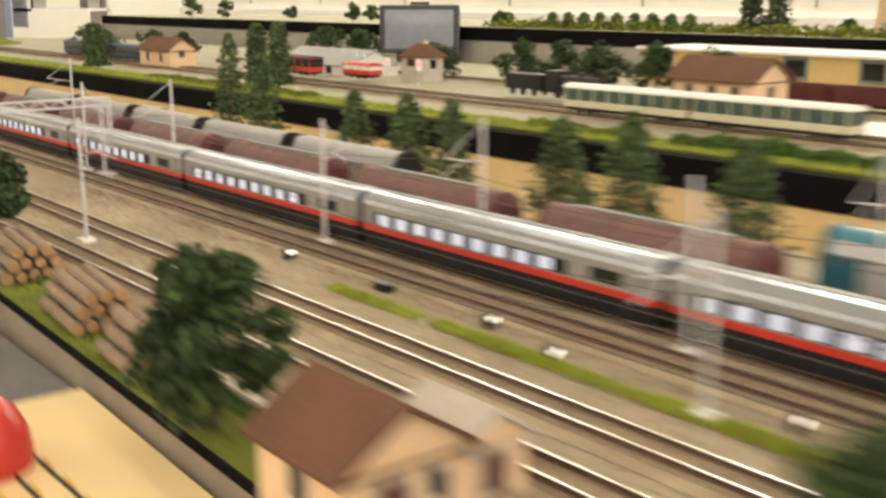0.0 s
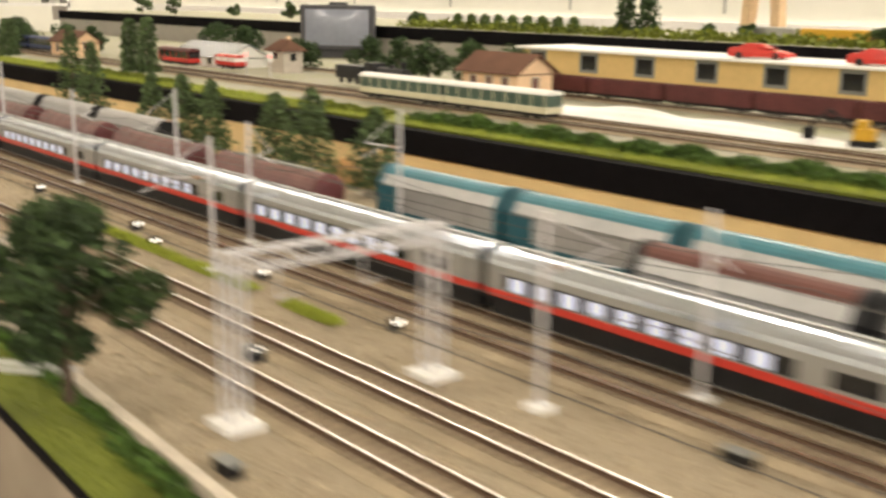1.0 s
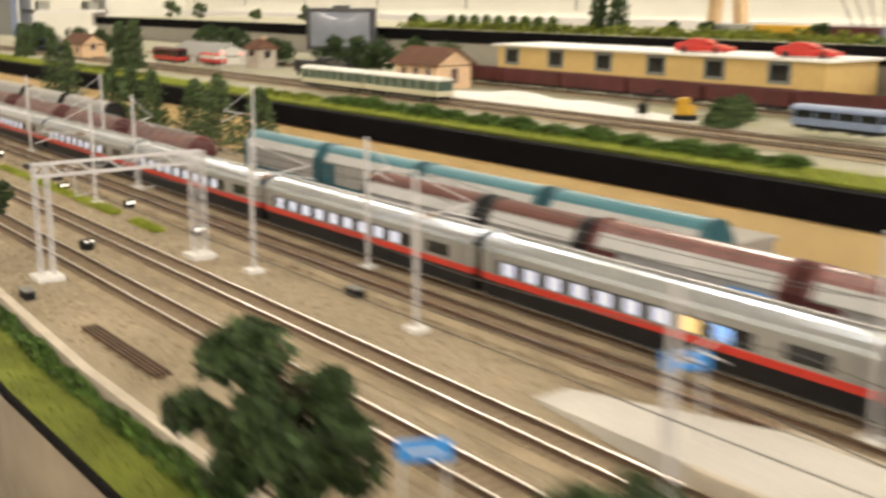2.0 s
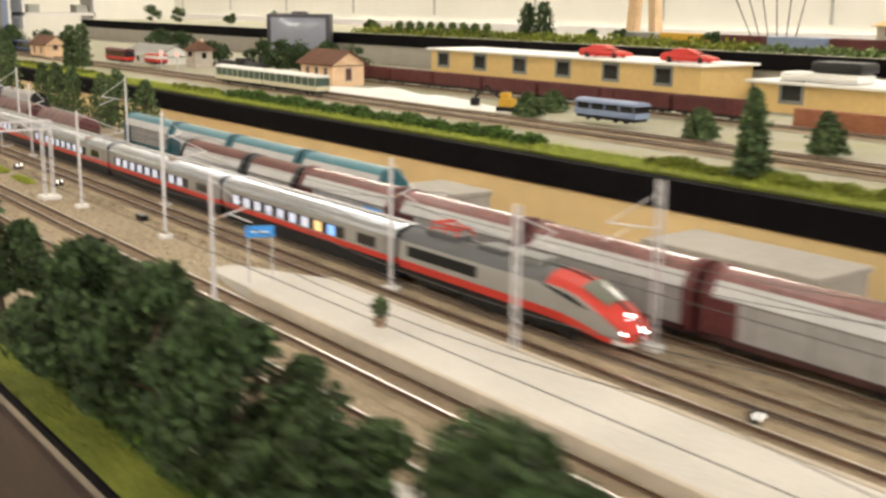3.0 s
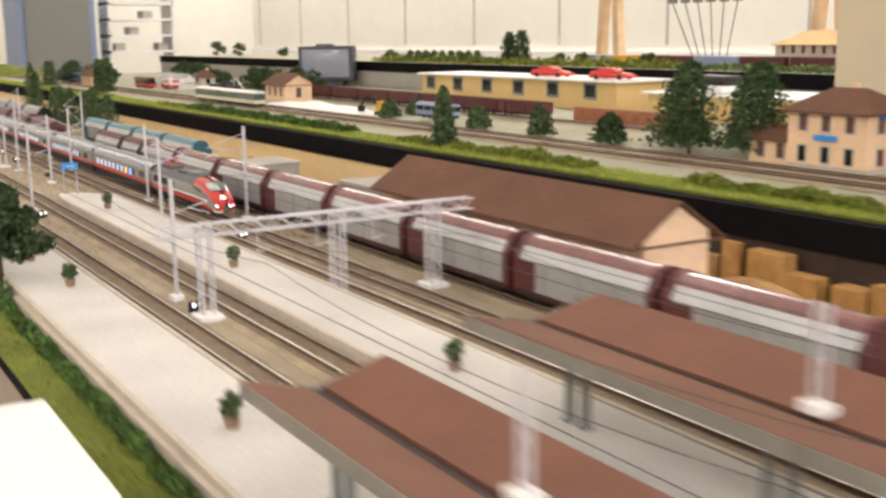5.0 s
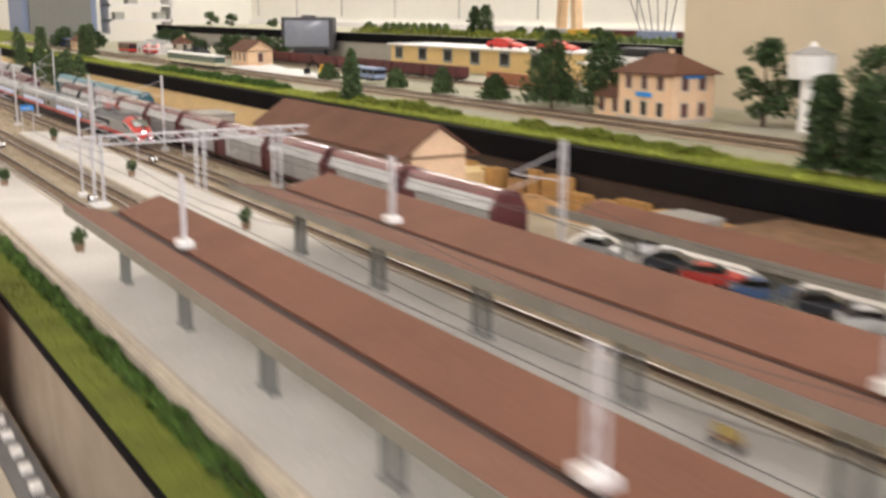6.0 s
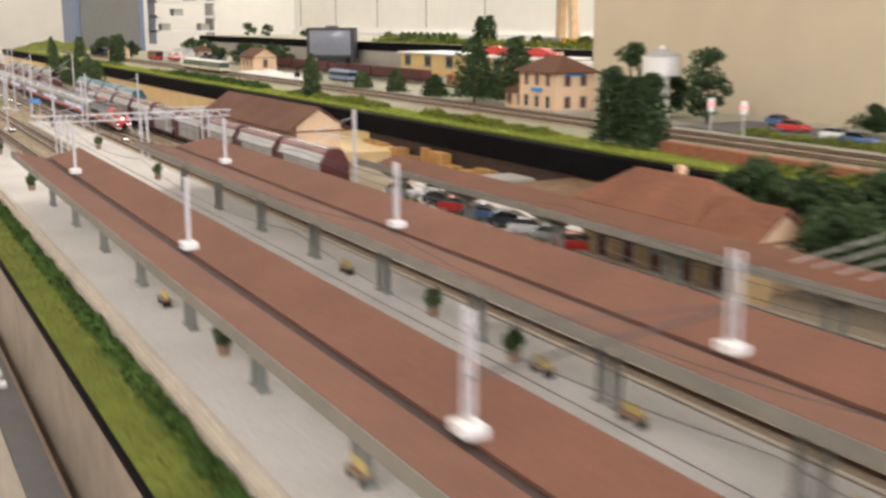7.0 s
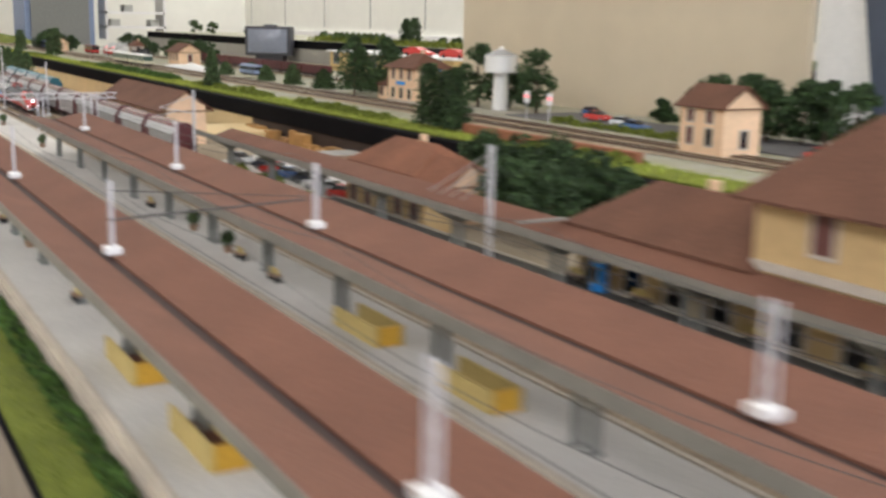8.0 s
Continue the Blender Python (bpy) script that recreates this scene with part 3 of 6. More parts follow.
def coach(x1, y, length=0.298, first=False):
    """A coach whose front end stands at x1."""
    x0 = x1 - length
    th = thing("passenger_coach", "silver grey high-speed coach with red stripe and lit windows", "train coach", "high-speed train")
    z = 0.006
    part("skirt", boxed(x0 + 0.002, x1 - 0.002, y - 0.0155, y + 0.0155, z + 0.0022, z + 0.0145, 0.0015), "dark", th)
    part("red_stripe", boxed(x0 + 0.0015, x1 - 0.0015, y - 0.0168, y + 0.0168, z + 0.0145, z + 0.0192, 0.0004), "red", th, "bright red stripe")
    part("side_wall", boxed(x0 + 0.0015, x1 - 0.0015, y - 0.0166, y + 0.0166, z + 0.0192, z + 0.0345), "grey", th)
    roof = bmesh.new()
    prof = [(-0.0168, 0.0345), (-0.0160, 0.0375), (-0.0135, 0.0402), (-0.0085, 0.0422), (0, 0.0428), (0.0085, 0.0422), (0.0135, 0.0402), (0.0160, 0.0375), (0.0168, 0.0345)]
    prism(roof, [(y + a, z + b) for a, b in prof], x0 + 0.001, x1 - 0.001)
    rf = part("roof", roof, "silver", th, "bright silver roof", smooth=False)
    part("roof_rib", boxed(x0 + 0.01, x1 - 0.01, y - 0.0014, y + 0.0014, z + 0.0425, z + 0.0436), "grey", rf)
    for s in (-1, 1):
        part("window_band", boxed(x0 + 0.018, x0 + 0.224, y + s * 0.0166 - 0.0003, y + s * 0.0166 + 0.0003, z + 0.0202, z + 0.0298), "glassdark", th)
        for k in range(9):
            xa = x0 + 0.0225 + k * 0.0218
            m = "glasslit"
            if s < 0 and first and k > 6:
                m = "glassamber" if k == 7 else "glassblue"
            part("window", boxed(xa + 0.001, xa + 0.0128, y + s * 0.0169 - 0.0004, y + s * 0.0169 + 0.0004, z + 0.0206, z + 0.0288, 0.0003), m, th)
        part("rear_window", boxed(x0 + 0.243, x0 + 0.270, y + s * 0.0166 - 0.0003, y + s * 0.0166 + 0.0003, z + 0.0215, z + 0.0300), "glassdark", th)
        for xd in (x0 + 0.012, x1 - 0.012):
            part("door", boxed(xd - 0.005, xd + 0.005, y + s * 0.0168 - 0.0003, y + s * 0.0168 + 0.0003, z + 0.0194, z + 0.0335), "ribgrey", th)
    part("gangway", boxed(x1 - 0.003, x1 + 0.006, y - 0.012, y + 0.012, z + 0.010, z + 0.036, 0.001), "dark", th, "black bellows gangway")
    for xb in (x0 + 0.05, x1 - 0.05):
        bogie(th, xb, y)
    for k in range(4):
        part("equipment_box", boxed(x0 + 0.095 + k * 0.03, x0 + 0.117 + k * 0.03, y - 0.0150, y + 0.0150, z + 0.0025, z + 0.006, 0.0006), "dark", th)
    return th


def locomotive(x1, y, length=0.236):
    """The power car; its nose tip stands at x1."""
    x0, z = x1 - length, 0.006
    th = thing("high_speed_locomotive", "grey and red streamlined high-speed power car with headlamps on", "locomotive", "high-speed train")
    ts = [0, 0.05, 0.10, 0.15, 0.165, 0.18, 0.193, 0.205, 0.215, 0.223, 0.229, 0.233, 0.2355]
    tops = [.0425, .0425, .0425, .0428, .0428, .0420, .0398, .0356, .0312, .0276, .0244, .0215, .0180]
    half = [.0167, .0167, .0167, .0167, .0166, .0164, .0160, .0153, .0143, .0128, .0108, .0084, .0050]
    low = [.0095, .0095, .0095, .0095, .0092, .0088, .0084, .0080, .0077, .0075, .0075, .0080, .0095]

    def at_level(i, f):
        zt, zb, w = tops[i], low[i], half[i]
        zz = zb + (zt - zb) * f
        k = 1.0 if f < 0.62 else math.sqrt(max(0.0, 1 - ((f - 0.62) / 0.38) ** 2 * 0.985))
        if f < 0.25:
            k *= 0.93 + 0.07 * f / 0.25
        return w * k, zz

    def band(fs, a, b, side):
        bm = bmesh.new()
        rings = []
        for i in range(a, b + 1):
            pts = [at_level(i, f) for f in (fs(i) if callable(fs) else fs)]
            rings.append([(x0 + ts[i], y + side * w, z + zz) for w, zz in pts])
        loft(bm, rings, close=False, caps=False)
        return bm

    def both(name, fs, a, b, m, label=""):
        for s in (-1, 1):
            part(name, band(fs, a, b, s), m, th, label, smooth=True)

    upper = [.74, .74, .74, .74, .76, .77, .76, .73, .68, .60, .50, .42, .38]
    lower = [.30, .30, .30, .30, .30, .30, .28, .25, .21, .17, .14, .13, .13]

    def between(lo, hi, n):
        return lambda i: [lo(i) + (hi(i) - lo(i)) * k / n for k in range(n + 1)]

    both("skirt", between(lambda i: 0.0, lambda i: max(0.02, lower[i] - 0.18), 2), 0, 9, "dark")
    both("red_stripe", between(lambda i: max(0.02, lower[i] - 0.18), lambda i: lower[i], 2), 0, 9, "red", "bright red stripe")
    both("side_panel", between(lambda i: lower[i], lambda i: upper[i], 4), 0, 10, "grey")
    both("roof", (0.74, 0.84, 0.92, 0.97, 1.0), 0, 4, "roofgrey", "dark grey roof")
    both("red_hood", between(lambda i: upper[i], lambda i: 1.0, 5), 4, 6, "red", "red roof over the cab")
    both("nose", between(lambda i: upper[i], lambda i: 1.0, 6), 6, 10, "red", "red rounded nose")
    both("nose_tip", between(lambda i: lower[i], lambda i: 1.0, 6), 10, 12, "red", "red nose tip")
    both("chin", between(lambda i: 0.0, lambda i: lower[i], 2), 9, 12, "white", "white chin below the nose")
    bm = bmesh.new()
    loft(bm, [[(x0 + 0.0006, y + s * at_level(0, f)[0], z + at_level(0, f)[1]) for s, f in [(-1, f) for f in (0, .3, .62, .84, .97)] + [(1, f) for f in (.97, .84, .62, .3, 0)]],
              [(x0 + 0.0012, y + s * at_level(0, f)[0] * 0.99, z + at_level(0, f)[1]) for s, f in [(-1, f) for f in (0, .3, .62, .84, .97)] + [(1, f) for f in (.97, .84, .62, .3, 0)]]])
    part("rear_wall", bm, "dark", th)
    # windscreen on the sloping nose
    bm = bmesh.new()
    rings = []
    for i in (6, 7, 8):
        zt = tops[i] + 0.0009
        w = half[i] * (0.74, 0.74, 0.66)[i - 6]
        rings.append([(x0 + ts[i] + 0.0008, y - w, z + zt - 0.0030), (x0 + ts[i] + 0.0012, y - w * 0.5, z + zt - 0.0004), (x0 + ts[i] + 0.0013, y, z + zt), (x0 + ts[i] + 0.0012, y + w * 0.5, z + zt - 0.0004), (x0 + ts[i] + 0.0008, y + w, z + zt - 0.0030)])
    loft(bm, rings, close=False, caps=False)
    part("windscreen", bm, "windscreen", th, "pale reflecting sloping windscreen", smooth=True)
    for s in (-1, 1):
        bm = bmesh.new()
        vs = [bm.verts.new((x0 + a, y + s * (half[4] + 0.0004) * k, z + b)) for a, b, k in ((0.160, 0.0350, 1.0), (0.190, 0.0315, 0.985), (0.207, 0.0252, 0.945), (0.186, 0.0285, 0.985), (0.166, 0.0330, 1.0))]
        bm.faces.new(vs)
        part("cab_side_window", bm, "glassdark", th)
        part("vent_panel", boxed(x0 + 0.012, x0 + 0.095, y + s * 0.0168 - 0.0003, y + s * 0.0168 + 0.0003, z + 0.0235, z + 0.0315), "dark", th, "black window band")
        lamp = part("headlamp", bmesh_ball(x1 - 0.0070, y + s * 0.0080, z + 0.0155, 0.0024, 0.0030, 0.0019), "lampwhite", th, "glowing white headlamp", smooth=True)
    part("centre_lamp", bmesh_ball(x1 - 0.0100, y - 0.0018, z + 0.0238, 0.0024, 0.0032, 0.0022), "lampwhite", th, "glowing white centre headlamp", smooth=True)
    # roof gear
    for xa, xb, hh in ((0.022, 0.060, 0.0455), (0.085, 0.115, 0.0448), (0.120, 0.150, 0.0462)):
        part("roof_box", boxed(x0 + xa, x0 + xb, y - 0.008, y + 0.008, z + 0.0405, z + hh, 0.001), "post" if xa > 0.11 else "roofgrey", th)
    bm = bmesh.new()
    for s in (-1, 1):
        cyl(bm, (x0 + 0.028, y + s * 0.007, z + 0.0475), (x0 + 0.062, y + s * 0.005, z + 0.0495), 0.0007, seg=6)
        cyl(bm, (x0 + 0.062, y + s * 0.005, z + 0.0495), (x0 + 0.034, y + s * 0.006, z + 0.0515), 0.0006, seg=6)
        for xi in (0.03, 0.045, 0.06):
            cyl(bm, (x0 + xi, y + s * 0.007, z + 0.0445), (x0 + xi, y + s * 0.007, z + 0.0478), 0.0010, seg=6)
    for xi in (0.032, 0.037):
        cyl(bm, (x0 + xi, y - 0.010, z + 0.0517), (x0 + xi, y + 0.010, z + 0.0517), 0.0006, seg=6)
    part("pantograph", bm, "red", th, "folded red pantograph")
    for xb in (x0 + 0.045, x0 + 0.165):
        bogie(th, xb, y, gap=0.034)
    part("underframe", boxed(x0 + 0.075, x0 + 0.135, y - 0.0145, y + 0.0145, z + 0.0025, z + 0.0100, 0.001), "dark", th)
    return th


def bmesh_ball(x, y, z, rx, ry, rz, seg=12):
    bm = bmesh.new()
    bmesh.ops.create_uvsphere(bm, u_segments=seg, v_segments=8, radius=1.0, matrix=Matrix.LocRotScale((x, y, z), None, (rx, ry, rz)))
    return bm


NOSE = 0.80
locomotive(NOSE, Y4)
for k in range(12):
    coach(NOSE - 0.240 - k * 0.305, Y4, first=k == 0)


def wagon_section(w, z0, shoulder, eave, top, n=8):
    """Half-round ridge over sloping upper panels and upright sides, as (y, z)."""
    we = w * 0.66
    right = [(w, z0), (w, shoulder), (we, eave)]
    arc = [(we * math.cos(math.pi * k / n), eave + (top - eave) * math.sin(math.pi * k / n)) for k in range(1, n)]
    return right + arc + [(-a, b) for a, b in right[::-1]]


def hopper(x0, y, length, roof, side, ends, label, group, high=0.050, panel=""):
    th = thing("covered_wagon", label, "goods wagon", group)
    z, x1 = 0.006, x0 + length
    w, zs, ze, zt = 0.0160, z + high * 0.69, z + high - 0.0062, z + high
    part("underframe", boxed(x0, x1, y - 0.0130, y + 0.0130, z + 0.0055, z + 0.0092, 0.0006), "dark", th)
    body = part("body", prism(bmesh.new(), [(y + a, b) for a, b in ((w, z + 0.0095), (w, zs), (w * 0.66, ze), (-w * 0.66, ze), (-w, zs), (-w, z + 0.0095))], x0 + 0.009, x1 - 0.009), side, th)
    n = 8
    we = w * 0.70
    arc = [(y + we * math.cos(math.pi * k / n), ze - 0.0008 + (zt - ze + 0.0008) * math.sin(math.pi * k / n)) for k in range(n + 1)]
    part("roof", prism(bmesh.new(), arc, x0 + 0.003, x1 - 0.003), roof, th)
    ring = wagon_section(w * 1.05, z + 0.0088, zs + 0.0004, ze + 0.0002, zt + 0.0008)
    for xe in (x0 + 0.002, x1 - 0.0095):
        part("end_frame", prism(bmesh.new(), [(y + a, b) for a, b in ring], xe, xe + 0.0075), ends, th)
    for s in (-1, 1):
        part("shoulder_rail", boxed(x0 + 0.010, x1 - 0.010, y + s * (w + 0.0002) - 0.0004, y + s * (w + 0.0002) + 0.0004, zs - 0.0014, zs - 0.0002), "post", body)
        part("sill", boxed(x0 + 0.004, x1 - 0.004, y + s * 0.0161 - 0.0007, y + s * 0.0161 + 0.0007, z + 0.0078, z + 0.0118), "sill" if ends == "oxide" else ends, th)
        if panel:
            part("end_panel", boxed(x0 + 0.0098, x0 + 0.0300, y + s * (w + 0.0001) - 0.0005, y + s * (w + 0.0001) + 0.0005, z + 0.0120, zs - 0.0016), panel, body, "weathered oxide-red end panel")
        for k in range(1, 4):
            xx = x0 + length * k / 4
            part("door_joint", boxed(xx - 0.0005, xx + 0.0005, y + s * w - 0.0004, y + s * w + 0.0004, z + 0.0120, zs - 0.0016), "post", body)
        part("buffer", cyl(bmesh.new(), (x1, y + s * 0.010, z + 0.0095), (x1 + 0.0040, y + s * 0.010, z + 0.0095), 0.002, seg=8), "dark", th)
    part("coupling", boxed(x1, x1 + 0.004, y - 0.002, y + 0.002, z + 0.007, z + 0.010), "dark", th)
    for xb in (x0 + length * 0.18, x1 - length * 0.18):
        bogie(th, xb, y, gap=0.022)
    return th


for k in range(4):
    hopper(-0.338 + k * 0.1715, Y6, 0.168, "teal", "aluminium", "tealdark", "sliding-wall wagon with teal roof and aluminium sides", "teal wagons", 0.049, "tealdark" if k < 2 else "")
for x0, long in ((0.018, 0.162), (0.184, 0.110)):
    hopper(x0, Y5, long, "shutter", "aluminium", "steam", "closed grey hopper wagon with black ends", "grey hopper wagons", 0.050)
emblem = hopper(0.298, Y5, 0.1645, "oxidepale", "aluminium", "oxide", "closed silver-grey wagon with rose-brown roof and blue emblem", "rose-roofed wagons", 0.052, "oxide")
part("emblem", boxed(0.420, 0.448, Y5 - 0.0172, Y5 - 0.0164, 0.030, 0.038), "blue", emblem, "blue emblem panel")
for k in range(7):
    hopper(0.466 + k * 0.1685, Y5, 0.1645, "oxidepale", "aluminium", "oxide", "closed silver-grey wagon with rose-brown roof and oxide ends", "rose-roofed wagons", 0.052, "oxide")


def tank_wagon(x0, y, L):
    th = thing("tank_wagon", "rose-brown barrel-shaped tank wagon with oxide-red ends", "goods wagon", "tank wagons")
    z = 0.006
    zc, r = z + 0.0285, 0.0165
    part("underframe", boxed(x0 + 0.004, x0 + L - 0.004, y - 0.012, y + 0.012, z + 0.006, z + 0.010, 0.0006), "dark", th)
    barrel = part("barrel", cyl(bmesh.new(), (x0 + 0.006, y, zc), (x0 + L - 0.006, y, zc), r, seg=24), "tankrose", th)
    for xe, d in ((x0 + 0.006, -1), (x0 + L - 0.006, 1)):
        bm = bmesh.new()
        loft(bm, [[(xe + d * dx, y + r * k * math.cos(2 * math.pi * i / 24), zc + r * k * math.sin(2 * math.pi * i / 24)) for i in range(24)] for dx, k in ((-0.002, 1.03), (0.0, 1.03), (0.003, 0.88), (0.005, 0.5))])
        part("dished_end", bm, "oxide", th, "oxide-red dished end")
    for k in range(7):
        xx = x0 + 0.02 + k * (L - 0.04) / 6
        part("hoop", cyl(bmesh.new(), (xx - 0.0006, y, zc), (xx + 0.0006, y, zc), r * 1.03, seg=24), "oxidepale", barrel)
    part("catwalk", boxed(x0 + 0.03, x0 + L - 0.03, y - 0.003, y + 0.003, zc + r - 0.0005, zc + r + 0.0012), "post", th)
    for s in (-1, 1):
        part("side_sill", boxed(x0 + 0.002, x0 + L - 0.002, y + s * 0.0125 - 0.001, y + s * 0.0125 + 0.001, z + 0.007, z + 0.0105), "oxide", th)
        for xb in (x0 + 0.012, x0 + L - 0.012):
            part("buffer", cyl(bmesh.new(), (xb, y + s * 0.009, z + 0.0085), (xb + (0.008 if xb > x0 + L / 2 else -0.008) * 1.6, y + s * 0.009, z + 0.0085), 0.0016, seg=8), "dark", th)
    for xb in (x0 + 0.035, x0 + L - 0.035):
        bogie(th, xb, y, gap=0.022)


for k in range(8):
    tank_wagon(-0.527 - k * 0.236, Y5, 0.197)
for k in range(5):
    hopper(-0.98 - k * 0.206, Y6, 0.198, "aluminium", "ribgrey", "dark", "closed wagon with pale metal roof", "pale-roofed wagons", 0.046)


# ---- buildings ----
def window(th, face, u, z, w, h, pos, frame_m="stone", glass="glassdark", shut=None):
    """A framed window on the y- face ('s') or the x+ face ('e') of a building."""
    d = 0.0011
    f = bmesh.new()
    t = w * 0.16
    for a0, a1, b0, b1 in ((u - w / 2 - t, u - w / 2, z - t, z + h + t), (u + w / 2, u + w / 2 + t, z - t, z + h + t), (u - w / 2, u + w / 2, z - t, z), (u - w / 2, u + w / 2, z + h, z + h + t)):
        if face == "s":
            box(f, a0, a1, pos - d, pos + d, b0, b1)
        else:
            box(f, pos - d, pos + d, a0, a1, b0, b1)
    win = part("window", f, frame_m, th)
    g = boxed(u - w / 2, u + w / 2, pos - 0.0005, pos + 0.0004, z, z + h) if face == "s" else boxed(pos - 0.0004, pos + 0.0005, u - w / 2, u + w / 2, z, z + h)
    part("pane", g, shut or glass, win)


def house(x0, x1, y0, y1, z0, ze, zr, wall, roof, label, name="house", ridge="x", hip=0.0, over=0.006, wins=(), base=None, overx=None):
    th = thing(name, label, "building", "model buildings")
    part("wall", boxed(x0, x1, y0, y1, z0, ze), wall, th)
    if base:
        part("plinth", boxed(x0 - 0.001, x1 + 0.001, y0 - 0.001, y1 + 0.001, z0, z0 + 0.006), base, th)
    ox = over if overx is None else overx
    a0, a1, b0, b1 = x0 - ox, x1 + ox, y0 - over, y1 + over
    zl = ze - over * (zr - ze) / ((y1 - y0) / 2 if ridge == "x" else (x1 - x0) / 2) * 0.6
    bm = bmesh.new()
    if ridge == "x":
        ym = (y0 + y1) / 2
        r = [(a0 + hip, ym, zr), (a1 - hip, ym, zr)]
    else:
        xm = (x0 + x1) / 2
        r = [(xm, b0 + hip, zr), (xm, b1 - hip, zr)]
    for dz in (0.0, -0.0022):
        c = [bm.verts.new(p) for p in ((a0, b0, zl + dz), (a1, b0, zl + dz), (a1, b1, zl + dz), (a0, b1, zl + dz))]
        q = [bm.verts.new((p[0], p[1], p[2] + dz)) for p in r]
        if ridge == "x":
            fs = [(c[0], c[1], q[1], q[0]), (c[2], c[3], q[0], q[1])] + ([(c[1], c[2], q[1]), (c[3], c[0], q[0])] if hip else [])
        else:
            fs = [(c[1], c[2], q[1], q[0]), (c[3], c[0], q[0], q[1])] + ([(c[0], c[1], q[0]), (c[2], c[3], q[1])] if hip else [])
        for f in fs:
            bm.faces.new(f)
        if dz == 0.0:
            top = (c, q)
        else:
            for i in range(4):
                bm.faces.new((top[0][i], top[0][(i + 1) % 4], c[(i + 1) % 4], c[i]))
            if not hip:
                pairs = ((1, 2, 1), (3, 0, 0)) if ridge == "x" else ((0, 1, 0), (2, 3, 1))
                for i, j, k in pairs:
                    bm.faces.new((top[0][i], top[1][k], q[k], c[i]))
                    bm.faces.new((top[1][k], top[0][j], c[j], q[k]))
    bmesh.ops.recalc_face_normals(bm, faces=bm.faces[:])
    rf = part("roof", bm, roof, th, "brown tiled roof")
    if not hip:
        for xx in (x0, x1 - 0.002):
            part("gable", prism(bmesh.new(), [(y0, ze), (y1, ze), ((y0 + y1) / 2, zr - 0.0035)], xx, xx + 0.002), wall, th)
    if hip:
        cx = (x0 + x1) / 2
        part("chimney", boxed(cx - 0.004, cx + 0.004, (y0 + y1) / 2 + 0.006, (y0 + y1) / 2 + 0.012, ze, zr + 0.006), "peach", rf)
    for face, u, z, w, h, m in wins:
        window(th, face, u, z, w, h, y0 if face == "s" else x1, shut=m)
    return th


# goods shed
shed = house(0.985, 1.392, 0.696, 0.761, 0.0, 0.062, 0.087, "peach", "roofbrown", "goods shed with peach gable and broad brown roof", "goods_shed", over=0.014, overx=0.005,
             wins=[("s", 1.05 + 0.1 * k, 0.012, 0.03, 0.03, "shutter") for k in range(4)])
part("loading_ramp", boxed(0.99, 1.38, 0.681, 0.694, 0.0, 0.012, 0.001), "stone", shed)
# station building
st = house(2.680, 3.09, 0.7055, 0.81, 0.0, 0.1076, 0.155, "ochre", "roofbrown", "ochre two-storey station building with hipped brown roof", "station_building", hip=0.06, over=0.012, base="stone",
           wins=[("s", 2.735 + 0.070 * k, 0.073, 0.016, 0.024, "shutter") for k in range(5)] + [("s", 2.715 + 0.052 * k, 0.0135, 0.020, 0.028, "glassdark") for k in range(7)])
part("string_course", boxed(2.6805, 3.0895, 0.7035, 0.7065, 0.0555, 0.0615), "stone", st)
wing = house(2.497, 2.678, 0.7055, 0.79, 0.0, 0.059, 0.090, "ochre", "roofbrown", "low ochre station wing with hipped brown roof", "station_wing", hip=0.05, over=0.009, base="stone",
             wins=[("s", 2.520 + 0.045 * k, 0.0135, 0.018, 0.026, "glassdark") for k in range(4)])
# long low yard building behind the third canopy, and two rust-roofed huts
house(2.065, 2.245, 0.706, 0.738, 0.0, 0.034, 0.046, "ochre", "roofbrown", "long low ochre depot behind the canopy", "depot", over=0.004,
      wins=[("s", 2.085 + 0.035 * k, 0.012, 0.014, 0.017, "shutter") for k in range(5)])
house(1.985, 2.140, 0.755, 0.835, 0.0, 0.046, 0.072, "ochre", "roofrust", "ochre warehouse with weathered red-brown roof", "warehouse", hip=0.035, over=0.008, wins=[("s", 2.005 + 0.035 * k, 0.016, 0.016, 0.022, "shutter") for k in range(4)])
house(2.155, 2.215, 0.752, 0.80, 0.0, 0.044, 0.065, "peach", "roofrust", "small peach hut with weathered red-brown roof", "hut", over=0.006)
# crossing keeper's hut among the near trees
house(-0.318, -0.257, 0.291, 0.346, 0.0, 0.034, 0.053, "peach", "roofbrown", "small peach lineside hut with brown roof", "lineside_hut", over=0.006, overx=0.004,
      wins=[("s", -0.287, 0.012, 0.012, 0.014, "glassdark"), ("e", 0.312, 0.006, 0.013, 0.018, "shutter"), ("e", 0.333, 0.012, 0.009, 0.012, "glassdark")])
house(-0.300, -0.259, 0.348, 0.380, 0.0, 0.028, 0.040, "peach", "stone", "low annex of the lineside hut with pale roof", "hut_annex", over=0.004, wins=[("e", 0.363, 0.004, 0.012, 0.018, "shutter")])
